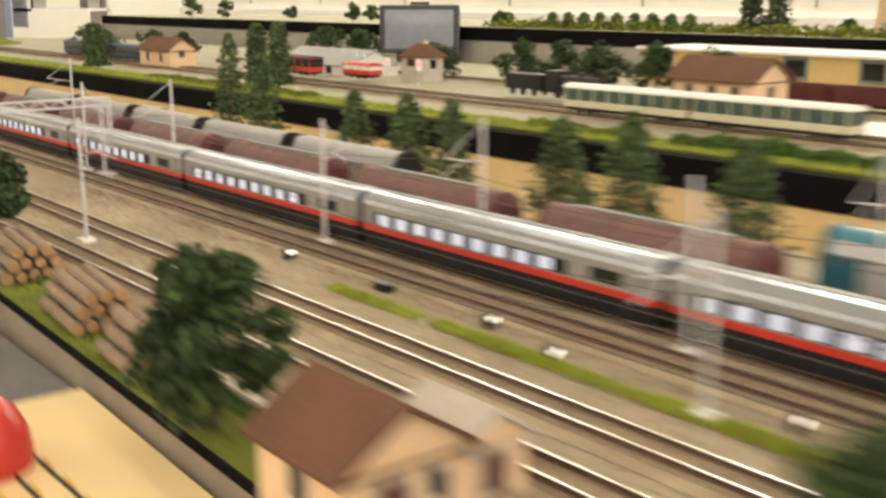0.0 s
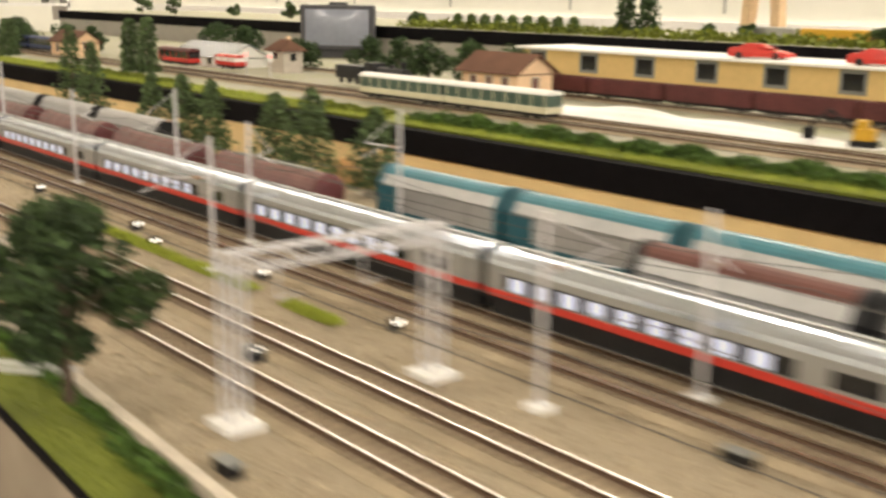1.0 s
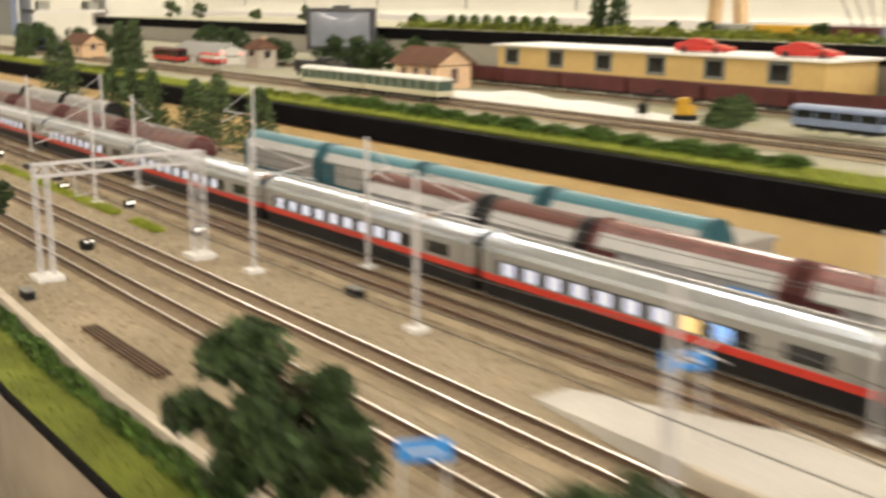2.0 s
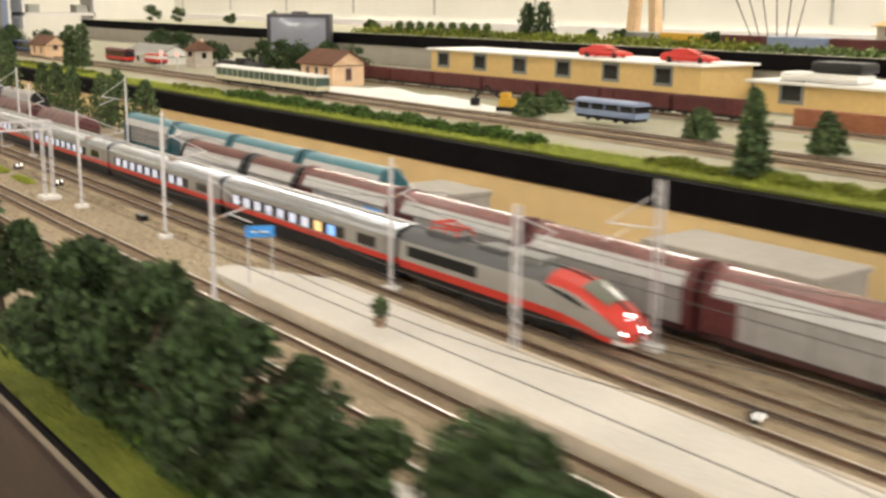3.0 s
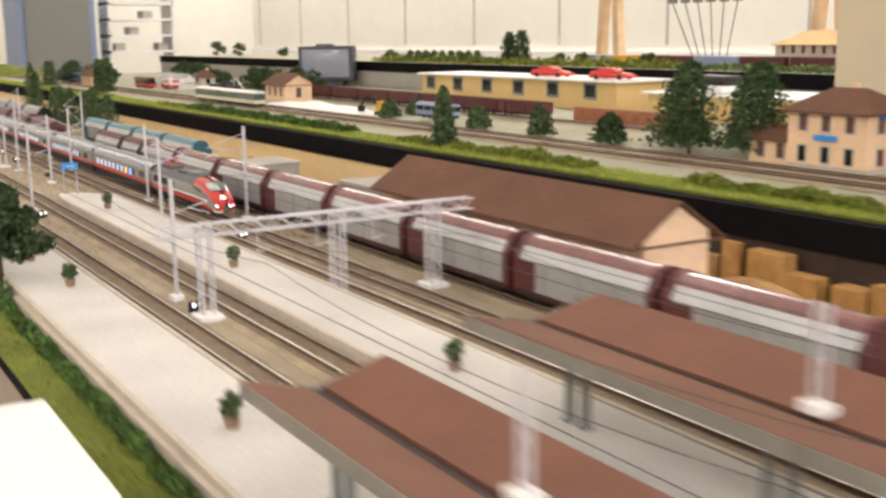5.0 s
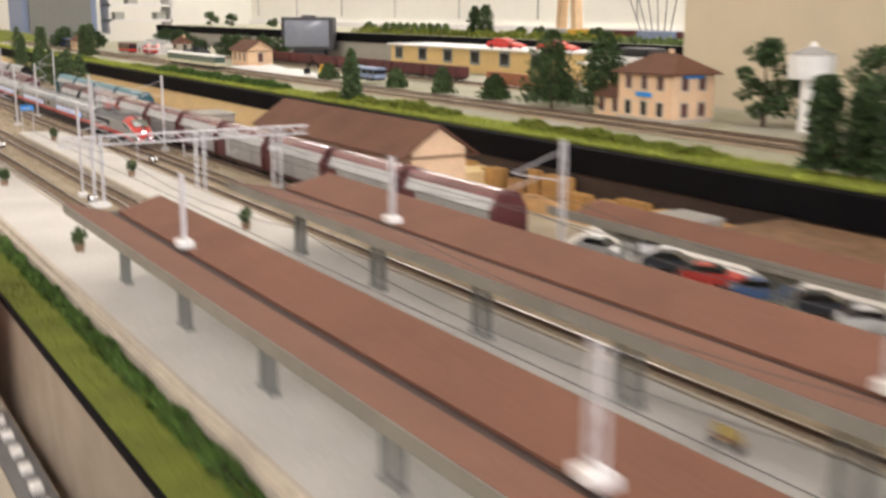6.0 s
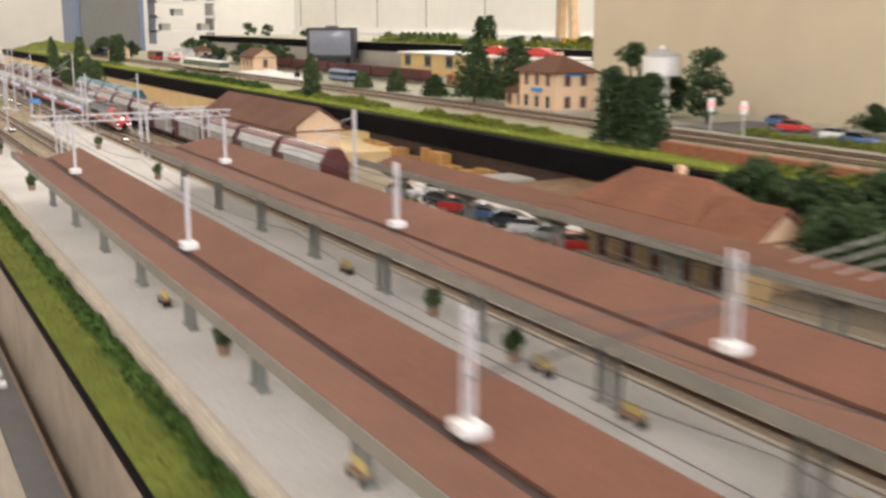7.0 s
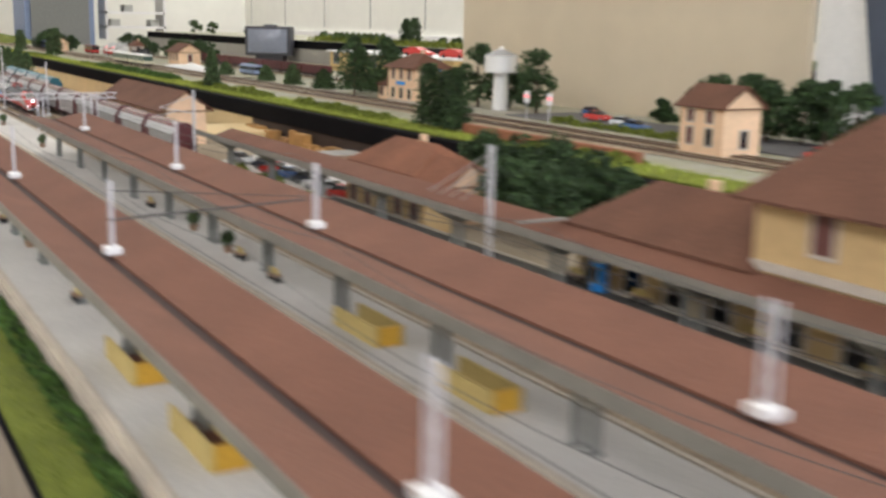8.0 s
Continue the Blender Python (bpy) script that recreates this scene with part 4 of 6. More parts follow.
# raised board houses
house(-1.020, -0.880, 1.385, 1.465, 0.034, 0.084, 0.112, "peach", "roofbrown", "peach halt building with brown roof", "halt_building", over=0.010,
      wins=[("s", -0.99, 0.05, 0.013, 0.022, "shutter"), ("s", -0.95, 0.05, 0.013, 0.022, "shutter"), ("s", -0.91, 0.05, 0.013, 0.022, "shutter"), ("e", 1.425, 0.046, 0.014, 0.026, "shutter")])
sh = house(0.985, 1.110, 1.30, 1.385, 0.034, 0.112, 0.138, "peach", "roofbrown", "two-storey peach stone station house with hipped roof", "country_station", hip=0.045, over=0.009, base="stone",
           wins=[("s", 1.01 + 0.037 * k, zz, 0.012, 0.02, mm) for k in range(3) for zz, mm in ((0.084, "shutter"), (0.044, "glassdark"))] + [("e", 1.325 + 0.035 * k, zz, 0.012, 0.02, "shutter") for k in range(2) for zz in (0.084, 0.044)])
for b in ((1.03, 1.065, 1.2965, 1.2995, 0.072, 0.079), (1.1105, 1.1135, 1.322, 1.36, 0.102, 0.109)):
    sg = part("name_sign", boxed(*b), "blue", sh, "blue station name sign")
house(0.905, 0.983, 1.315, 1.375, 0.034, 0.068, 0.084, "peach", "roofbrown", "single-storey annex of the country station", "annex", over=0.006, wins=[("s", 0.925, 0.042, 0.012, 0.02, "shutter"), ("s", 0.96, 0.042, 0.012, 0.02, "shutter")])
house(2.015, 2.098, 1.228, 1.294, 0.034, 0.104, 0.130, "peach", "roofbrown", "tall peach crossing house with brown roof", "crossing_house", ridge="x", over=0.007,
      wins=[("s", 2.035, 0.05, 0.012, 0.022, "shutter"), ("s", 2.072, 0.05, 0.012, 0.022, "glassdark"), ("s", 2.035, 0.08, 0.012, 0.016, "shutter"), ("s", 2.072, 0.08, 0.012, 0.016, "shutter"), ("e", 1.265, 0.048, 0.013, 0.022, "glassdark")])
house(-2.505, -2.345, 1.22, 1.285, 0.034, 0.078, 0.104, "peach", "roofbrown", "peach house with brown roof by the far trees", "house", over=0.007, wins=[("s", -2.46, 0.05, 0.014, 0.018, "shutter"), ("s", -2.39, 0.05, 0.014, 0.018, "shutter"), ("e", 1.25, 0.06, 0.013, 0.015, "shutter")])
house(-1.715, -1.65, 1.41, 1.46, 0.034, 0.086, 0.106, "stone", "roofbrown", "pale stone signal cabin with brown roof", "signal_cabin", hip=0.02, over=0.007, wins=[("s", -1.685, 0.064, 0.03, 0.014, "glassdark"), ("e", 1.435, 0.06, 0.014, 0.016, "glassdark")])
house(-2.13, -1.85, 1.38, 1.50, 0.034, 0.058, 0.088, "white", "silver", "white engine shed with pale roof", "engine_shed", ridge="x", over=0.004, wins=[("s", -2.05 + 0.06 * k, 0.040, 0.02, 0.014, "glassdark") for k in range(3)])


def factory(x0, x1, y0, y1, z0, z1, label, nw=6):
    th = thing("factory", label, "building", "factory halls")
    part("wall", boxed(x0, x1, y0, y1, z0, z1), "factory", th)
    part("flat_roof", boxed(x0 - 0.015, x1 + 0.015, y0 - 0.015, y1 + 0.015, z1, z1 + 0.007, 0.001), "white", th, "white flat roof slab")
    for k in range(nw):
        u = x0 + (x1 - x0) * (k + 0.35) / nw
        window(th, "s", u, z0 + (z1 - z0) * 0.45, 0.055, 0.04, y0, shut="glassdark", frame_m="post")
    return th


factory(-2.05, -0.80, 2.50, 2.72, -0.04, 0.052, "long yellow factory hall with white flat roof")
fb = factory(-0.56, 0.75, 2.42, 2.70, -0.04, 0.030, "lower yellow factory annex", 4)


def toy_car(x, y, z, yaw, paint, label, size=1.0, group="parked cars"):
    th = thing("car", label, "car", group, at=pose(x, y, z, 0, 0, yaw) @ Matrix.Scale(size, 4))
    bm = bmesh.new()
    secs = [(-0.024, .0045, .0095, .0080), (-0.022, .003, .0108, .0092), (-0.012, .003, .0112, .0096), (0.010, .003, .0108, .0096), (0.021, .003, .0088, .0090), (0.0245, .0045, .0070, .0078)]
    loft(bm, [[(a, -w, zb), (a, -w * 1.0, (zb + zt) / 2), (a, -w * 0.92, zt), (a, w * 0.92, zt), (a, w, (zb + zt) / 2), (a, w, zb)] for a, zb, zt, w in secs])
    body = part("body", bm, paint, th)
    bm = bmesh.new()
    secs = [(-0.020, .0106, .0008, .0082), (-0.014, .0106, .0052, .0072), (0.001, .0106, .0055, .0072), (0.011, .0106, .0004, .0082)]
    loft(bm, [[(a, -w, zb), (a, -w * 0.93, zb + h), (a, w * 0.93, zb + h), (a, w, zb)] for a, zb, h, w in secs])
    part("glasshouse", bm, "glassdark", th)
    part("roof", boxed(-0.0135, 0.0005, -0.0066, 0.0066, 0.0157, 0.0164, 0.0003), paint, th)
    for a in (-0.0145, 0.0145):
        for s in (-1, 1):
            wh = part("tyre", cyl(bmesh.new(), (a, s * 0.0066, 0.0036), (a, s * 0.0094, 0.0036), 0.0036, seg=12), "tyre", th)
            part("rim", cyl(bmesh.new(), (a, s * 0.0093, 0.0036), (a, s * 0.0097, 0.0036), 0.0021, seg=10), "carsilver", wh)
    for s in (-1, 1):
        part("headlight", boxed(0.0235, 0.0246, s * 0.0055 - 0.0014, s * 0.0055 + 0.0014, 0.0058, 0.0072), "white", th)
    return th


for x, y, yaw, p, lab in ((1.672, 0.722, 12, "carsilver", "silver toy car parked in the station yard"), (1.742, 0.738, 30, "cardark", "dark toy car parked in the station yard"), (1.792, 0.731, 35, "carred", "red toy car parked in the station yard"),
                          (1.845, 0.732, 40, "carblue", "blue toy car parked in the station yard"), (1.893, 0.736, 40, "cardark", "dark blue toy car parked in the station yard"), (1.938, 0.731, 40, "carwhite", "white toy car parked in the station yard"),
                          (1.980, 0.730, 40, "carsilver", "silver toy car parked in the station yard"), (1.690, 0.762, 15, "carwhite", "white toy car parked in the station yard"), (2.022, 0.728, 40, "carred", "red toy car parked in the station yard")):
    toy_car(x, y, 0.0016, yaw, p, lab)
for x, y, yaw, p, lab in ((1.50, 1.47, 0, "carblue", "dark blue toy van on the raised road"), (1.58, 1.42, 10, "carred", "red toy car on the raised road"), (1.70, 1.385, 10, "carwhite", "white toy car on the raised road"), (1.76, 1.36, 10, "carblue", "blue toy car on the raised road"), (2.18, 1.33, 30, "carred", "red toy car near the crossing house")):
    toy_car(x, y, 0.0365, yaw, p, lab, 1.1, "road cars")


# ---- foliage ----
def crown_points(rng, n, height, radius, base, lobes):
    pts = []
    for _ in range(lobes):
        a, f = rng.uniform(0, 6.283), rng.uniform(0.0, 1.0)
        rr = radius * (0.62 * math.sin(math.pi * min(1, 0.18 + 0.80 * f)) + 0.12)
        q = rng.uniform(0.35, 1.35)
        c = np.array([math.cos(a) * rr * q, math.sin(a) * rr * q, base + (height - base) * (0.10 + 0.80 * f)])
        s = radius * rng.uniform(0.20, 0.42)
        d = rng.normal(size=(n // lobes, 3))
        d /= np.linalg.norm(d, axis=1)[:, None]
        d *= s * rng.uniform(0.55, 1.05, size=(n // lobes, 1))
        d[:, 2] *= 0.8
        pts.append(c + d)
    return np.concatenate(pts)


def tree(x, y, z, height, radius, seed, leaf="leaf", n=2600, size=0.0030, trunk=0.28, label="broad dark green model tree with dense foliage", lobes=26):
    rng = np.random.default_rng(seed)
    th = thing("tree", label, "tree", "model trees", at=pose(x, y, z, 0, 0, seed * 47 % 360))
    bm = cyl(bmesh.new(), (0, 0, -0.001), (0.001, 0, height * 0.7), height * 0.028, height * 0.008, seg=8)
    for k in range(7):
        a = k * 2.4
        zz = height * (trunk + 0.07 * k)
        cyl(bm, (0, 0, zz), (math.cos(a) * radius * 0.6, math.sin(a) * radius * 0.6, zz + height * 0.16), height * 0.010, height * 0.003, seg=5)
    part("trunk", bm, "bark", th)
    part("crown", leaf_mesh("crown", crown_points(rng, n, height, radius, height * trunk, lobes), size, leaf, rng), leaf, th)
    return th


def conifer(x, y, z, height, radius, seed, leaf="leaf", n=1500, size=0.0028, label="slender dark green conifer", power=0.85):
    rng = np.random.default_rng(seed)
    th = thing("conifer", label, "tree", "conifers", at=pose(x, y, z, 0, 0, seed * 31 % 360))
    part("trunk", cyl(bmesh.new(), (0, 0, -0.001), (0, 0, height * 0.9), height * 0.02, height * 0.004, seg=7), "bark", th)
    f = rng.uniform(0.0, 1.0, n) ** 1.25
    tier = 1 + 0.10 * np.sin(f * 34 + seed) + 0.14 * rng.normal(size=n)
    rr = radius * ((1 - f) ** power) * tier * np.sqrt(rng.uniform(0.15, 1, n)) + radius * 0.05
    a = rng.uniform(0, 6.283, n)
    wob = 1 + 0.25 * np.sin(3 * a + seed)
    pts = np.stack([np.cos(a) * rr * wob, np.sin(a) * rr * wob, height * (0.10 + 0.9 * f)], axis=1)
    part("crown", leaf_mesh("crown", pts, size, leaf, rng, 0.4), leaf, th)
    return th


# trees on the front strip
for k, (x, y, h, r) in enumerate(((-0.392, 0.310, 0.088, 0.038), (-0.057, 0.311, 0.106, 0.043), (0.480, 0.306, 0.096, 0.038), (0.635, 0.312, 0.078, 0.036), (0.665, 0.303, 0.086, 0.040), (0.745, 0.307, 0.088, 0.042), (0.835, 0.305, 0.092, 0.044), (0.70, 0.318, 0.070, 0.034), (1.015, 0.308, 0.094, 0.045), (0.92, 0.300, 0.070, 0.036), (-0.86, 0.34, 0.10, 0.045))):
    tree(x, y, 0.0, h, r, 11 + k, n=6200, size=0.0029, trunk=0.17, lobes=32 if k < 2 else 20)
# tall trees behind the wagons
for k, (x, y, h, r) in enumerate(((-1.25, 0.785, 0.150, 0.026), (-1.16, 0.78, 0.13, 0.024), (-0.97, 0.785, 0.095, 0.026), (-0.86, 0.775, 0.10, 0.028), (-0.80, 0.785, 0.098, 0.022), (-0.645, 0.785, 0.092, 0.030), (-0.56, 0.78, 0.104, 0.030), (-0.45, 0.785, 0.092, 0.030))):
    conifer(x, y, 0.0, h, r, 31 + k, "leaf2", 1500, 0.0030, "loose grey-green poplar behind the wagons", power=0.6)
# raised board: conifers and broad trees
for k, (x, y, h, r) in enumerate(((0.505, 1.06, 0.098, 0.019), (0.43, 1.30, 0.055, 0.022), (0.23, 1.30, 0.045, 0.022), (-0.14, 1.31, 0.040, 0.022), (-0.19, 1.41, 0.036, 0.024), (0.61, 1.31, 0.050, 0.026), (0.72, 1.36, 0.105, 0.045), (0.79, 1.31, 0.135, 0.046), (0.90, 1.34, 0.135, 0.046), (0.845, 1.38, 0.115, 0.05), (0.66, 1.43, 0.055, 0.03))):
    conifer(x, y, 0.034, h, r, 51 + k, "leaf2" if k in (0, 1, 2, 3, 4, 10) else "leafmid", 2000, 0.0036, "rough green model tree on the raised board", power=0.5)
for k, (x, y, h, r) in enumerate(((1.20, 1.40, 0.138, 0.046), (1.385, 1.42, 0.135, 0.044), (1.255, 1.44, 0.10, 0.040), (1.845, 1.45, 0.098, 0.042), (1.90, 1.47, 0.104, 0.045), (1.955, 1.45, 0.102, 0.045), (2.01, 1.47, 0.100, 0.045), (2.06, 1.46, 0.108, 0.028), (2.15, 1.42, 0.105, 0.045), (1.80, 1.44, 0.05, 0.026), (1.66, 1.50, 0.045, 0.02),
                                  (-2.62, 1.30, 0.085, 0.045), (-2.50, 1.33, 0.08, 0.04), (-2.05, 1.55, 0.09, 0.05), (-2.15, 1.52, 0.10, 0.05), (-1.72, 1.50, 0.075, 0.045), (-1.52, 1.55, 0.08, 0.045), (-1.42, 1.55, 0.082, 0.045), (-1.32, 1.55, 0.082, 0.045), (-1.20, 1.56, 0.085, 0.045), (-1.08, 1.56, 0.085, 0.045), (-2.8, 1.25, 0.08, 0.05), (-3.0, 1.3, 0.09, 0.05))):
    tree(x, y, 0.034, h, r, 81 + k, "leafmid", 2200, 0.0038, 0.06, "dark green broadleaf model tree on the raised board", 34)
for k, (x, y, h, r) in enumerate(((1.60, 1.065, 0.105, 0.020), (1.64, 1.075, 0.095, 0.018), (1.685, 1.065, 0.102, 0.020), (-1.72, 1.09, 0.115, 0.02), (-1.66, 1.10, 0.12, 0.02), (-2.42, 1.08, 0.10, 0.025))):
    conifer(x, y, 0.034, h, r, 121 + k, "leaf" if k < 3 else "leaf2", 2300, 0.0032, "tall columnar dark cypress on the raised edge", power=0.22)
# dark trees in front of the fascia near the station
for k, (x, y, h, r) in enumerate(((2.07, 0.885, 0.076, 0.046), (2.14, 0.88, 0.082, 0.045), (2.215, 0.875, 0.084, 0.05), (2.29, 0.865, 0.080, 0.048), (2.36, 0.86, 0.07, 0.042), (2.26, 0.80, 0.070, 0.040), (2.33, 0.79, 0.072, 0.042))):
    tree(x, y, 0.0, h, r, 141 + k, "leaf", 3400, 0.0032, 0.1, "dense dark green tree behind the station")
# rearmost board
for k in range(9):
    conifer(-2.78 + 0.075 * k, 2.86, 0.085, 0.055, 0.022, 161 + k, "leaf3", 420, 0.006, "small clipped yellow-green tree in a row", power=0.35)
for k, (x, h) in enumerate(((-1.99, 0.135), (-1.90, 0.14), (0.25, 0.11), (0.32, 0.115), (0.39, 0.105), (0.9, 0.11))):
    conifer(x, 2.9, 0.085, h, 0.034, 181 + k, "leaf", 800, 0.007, "dark tall cypress on the rearmost board", power=0.3)
for k, (x, y, h) in enumerate(((-3.15, 2.95, 0.06), (-4.2, 3.1, 0.07), (-4.35, 3.1, 0.075), (-4.9, 3.1, 0.06), (-3.05, 2.9, 0.05), (-1.7, 2.95, 0.045), (-1.55, 2.95, 0.05), (-5.3, 2.95, 0.09), (-5.6, 2.9, 0.11), (-1.1, 2.9, 0.05))):
    tree(x, y, 0.085, h, h * 0.6, 191 + k, "leaf2", 700, 0.008, 0.05, "small green bush tree on the rearmost board", 10)


def strip_of_grass(name, x0, x1, y0, y1, z, n, height, material, seed, label):
    rng = np.random.default_rng(seed)
    xs = rng.uniform(x0, x1, n)
    ys = rng.uniform(y0, y1, n) + (np.array([edge(float(v)) for v in xs]) - 0.268 if y0 < 0.3 else 0.0)
    me = blades(name, xs, ys, np.full(n, z), height, 0.0007, material, rng)
    return tagged(part(name, me, material), label, "grass", kind="stuff")


tagged(part("grass_verge", edge_strip(0.0, 0.030, 0.0003, 0.0030), "grass"), "bright green static grass verge", "grass", kind="structure")
strip_of_grass("grass_blades", -0.9, 3.2, 0.268, 0.300, 0.003, 15000, 0.0016, "blade", 1, "short bright green grass along the board edge")
tagged(part("upper_verge", boxed(-4.5, 3.6, 1.0205, 1.085, 0.034, 0.037), "grass"), "bright green verge along the raised edge", "grass", kind="structure")
strip_of_grass("upper_grass", -3.6, 3.2, 1.015, 1.088, 0.037, 30000, 0.0045, "bladey", 2, "yellow-green grass along the raised edge")


def hedge(x0, x1, y0, y1, z, h, seed, leaf="hedge", label="rough dark green hedge along the verge", density=300000, size=0.0022):
    rng = np.random.default_rng(seed)
    n = int((x1 - x0) * (y1 - y0) * density)
    xs, f, a = rng.uniform(x0, x1, n), rng.uniform(0, 1, n), rng.uniform(-1, 1, n)
    top = h * (0.75 + 0.25 * np.sin(xs * 90 + seed) + 0.2 * np.sin(xs * 37) + rng.normal(size=n) * 0.1)
    if y0 < 0.3:
        y0, y1 = y0 + np.array([edge(float(v)) for v in xs]) - 0.268, y1 + np.array([edge(float(v)) for v in xs]) - 0.268
    pts = np.stack([xs, (y0 + y1) / 2 + a * (y1 - y0) / 2 * (1 - 0.45 * f), z + f * np.maximum(top, h * 0.25)], axis=1)
    return tagged(part("hedge", leaf_mesh("hedge", pts, size, leaf, rng), leaf), label, "hedge", kind="stuff")


hedge(0.0, 3.3, 0.289, 0.305, 0.001, 0.008, 3, density=420000)
hedge(0.50, 1.08, 0.291, 0.309, 0.001, 0.013, 6, "leaf2", "thick dark undergrowth below the trees", 420000, 0.0028)
hedge(-0.9, 0.0, 0.292, 0.312, 0.001, 0.007, 4, density=320000)
for k, (a, b, hh) in enumerate(((-0.75, 0.16, 0.015), (-0.98, -0.80, 0.008), (0.36, 0.62, 0.010), (0.62, 0.86, 0.014), (1.05, 1.30, 0.012), (1.28, 1.45, 0.008), (-2.1, -1.5, 0.008), (1.9, 2.12, 0.012))):
    hedge(a, b, 1.045, 1.092, 0.036, hh, 20 + k, "hedge" if k in (0,) else "blade", "bushy green scrub along the raised edge", 260000, 0.0032)
for k, (a, b, y) in enumerate(((1.55, 1.85, 1.33), (1.82, 2.05, 1.325), (1.55, 2.0, 1.555))):
    hedge(a, b, y, y + 0.03, 0.034, 0.012 if k < 2 else 0.02, 40 + k, "blade" if k < 2 else "leaf", "low green hedge by the raised road", 110000, 0.0034)
for k, (x, y) in enumerate(((1.785, 0.686), (1.900, 0.686), (2.008, 0.686), (1.845, 0.690))):
    hedge(x - 0.021, x + 0.021, y - 0.009, y + 0.009, 0.003, 0.012, 50 + k, "blade", "small round green bush in the yard", 600000, 0.0022)
hedge(-3.1, -0.9, 2.80, 2.92, 0.085, 0.03, 60, "blade", "yellow-green scrub on the rearmost board", 14000, 0.009)
hedge(-0.9, 1.2, 2.80, 2.90, 0.085, 0.022, 61, "leaf3", "pale scrub on the rearmost board", 14000, 0.009)
for k, (x, w) in enumerate(((-0.53, 0.05), (-0.43, 0.035), (-0.33, 0.06), (-0.22, 0.02), (-0.125, 0.03), (-0.26, 0.03), (-0.39, 0.03))):
    strip_of_grass("grass_tuft", x - w, x + w, 0.491, 0.503, 0.0005, 900, 0.004, "bladey", 70 + k, "tuft of yellow-green weeds between the tracks")
tagged(part("yard_verge", slab([(1.75, 0.677), (2.05, 0.677), (2.05, 0.698), (1.75, 0.698)], 0.0002, 0.0035), "grass"), "green strip in front of the parked cars", "grass", kind="structure")
tagged(part("retaining_kerb", edge_strip(0.0375, 0.0435, 0.0, 0.0075, -0.86, 3.5), "kerb"), "low stone kerb wall behind the verge", "kerb", kind="structure")


# ---- small things on the platforms ----
def planter(x, y, seed):
    rng = np.random.default_rng(seed)
    th = thing("planter", "potted green shrub standing on the platform", "planter", "platform planters", at=pose(x, y, 0.0115))
    part("pot", cyl(bmesh.new(), (0, 0, 0), (0, 0, 0.006), 0.0034, 0.0046, seg=12), "pot", th)
    d = rng.normal(size=(260, 3))
    d /= np.linalg.norm(d, axis=1)[:, None]
    part("shrub", leaf_mesh("shrub", d * rng.uniform(0.3, 1, (260, 1)) * [0.0065, 0.0065, 0.0075] + [0, 0, 0.0125], 0.0018, "leaf2", rng), "leaf2", th)


for k, (x, y) in enumerate(((1.083, 0.350), (1.479, 0.341), (0.668, 0.489), (1.084, 0.491), (1.457, 0.491), (0.95, 0.345), (2.192, 0.494), (2.212, 0.347), (2.30, 0.490))):
    planter(x, y, 200 + k)


def seat_block(x, y):
    th = thing("platform_bench", "small brown wooden platform bench with yellow end", "bench", "platform benches", at=pose(x, y, 0.0115))
    part("seat", boxed(-0.008, 0.008, -0.0035, 0.0035, 0.0045, 0.0058, 0.0003), "pot", th)
    part("backrest", boxed(-0.008, 0.008, -0.0006, 0.0006, 0.0058, 0.0105, 0.0003), "bench", th)
    for s in (-1, 1):
        part("leg", boxed(s * 0.0065 - 0.0006, s * 0.0065 + 0.0006, -0.003, 0.003, 0, 0.0045), "dark", th)


for x, y in ((2.048, 0.493), (2.080, 0.345), (2.415, 0.487), (2.416, 0.344), (2.33, 0.490)):
    seat_block(x, y)


def stairwell(x, y, L=0.062):
    th = thing("stairwell_parapet", "yellow parapet round an underpass stairwell", "parapet", "stairwell parapets", at=pose(x, y, 0.0115))
    for s in (-1, 1):
        part("side_wall", boxed(-L / 2, L / 2, s * 0.0085 - 0.0012, s * 0.0085 + 0.0012, 0, 0.0125, 0.0005), "bench", th)
    part("end_wall", boxed(L / 2 - 0.0022, L / 2, -0.0073, 0.0073, 0, 0.0125, 0.0004), "gold", th)
    part("stair_floor", boxed(-L / 2, L / 2 - 0.0025, -0.0073, 0.0073, 0.0004, 0.0012), "shutter", th)


for x in (2.575, 2.705, 3.0):
    stairwell(x, 0.487)
    stairwell(x + 0.008, 0.341)


def name_board(x, y, z0):
    th = thing("station_name_board", "blue station name board on two posts", "sign", "name boards", at=pose(x, y, z0, 0, 0, 62))
    pl = part("plate", boxed(-0.0105, 0.0105, -0.0008, 0.0008, 0.034, 0.0425, 0.0003), "blue", th)
    part("lettering_bar", boxed(-0.0065, 0.0065, -0.0012, -0.0009, 0.0376, 0.0388), "white", pl)
    for s in (-1, 1):
        part("post", boxed(s * 0.0085 - 0.0006, s * 0.0085 + 0.0006, -0.0006, 0.0006, 0, 0.034), "mast", th)


name_board(0.522, 0.480, 0.0115)
name_board(0.512, 0.347, 0.0)


def dwarf_signal(x, y):
    th = thing("dwarf_signal", "small track-side dwarf signal with two white lamps", "signal", "dwarf signals", at=pose(x, y, 0.0, 0, 0, 20))
    part("case", boxed(-0.002, 0.002, -0.0055, 0.0055, 0, 0.0085, 0.0006), "dark", th)
    for s in (-1, 1):
        part("lamp", bmesh_ball(0.0022, s * 0.003, 0.006, 0.0012, 0.0016, 0.0016, 8), "dwarflamp", th)


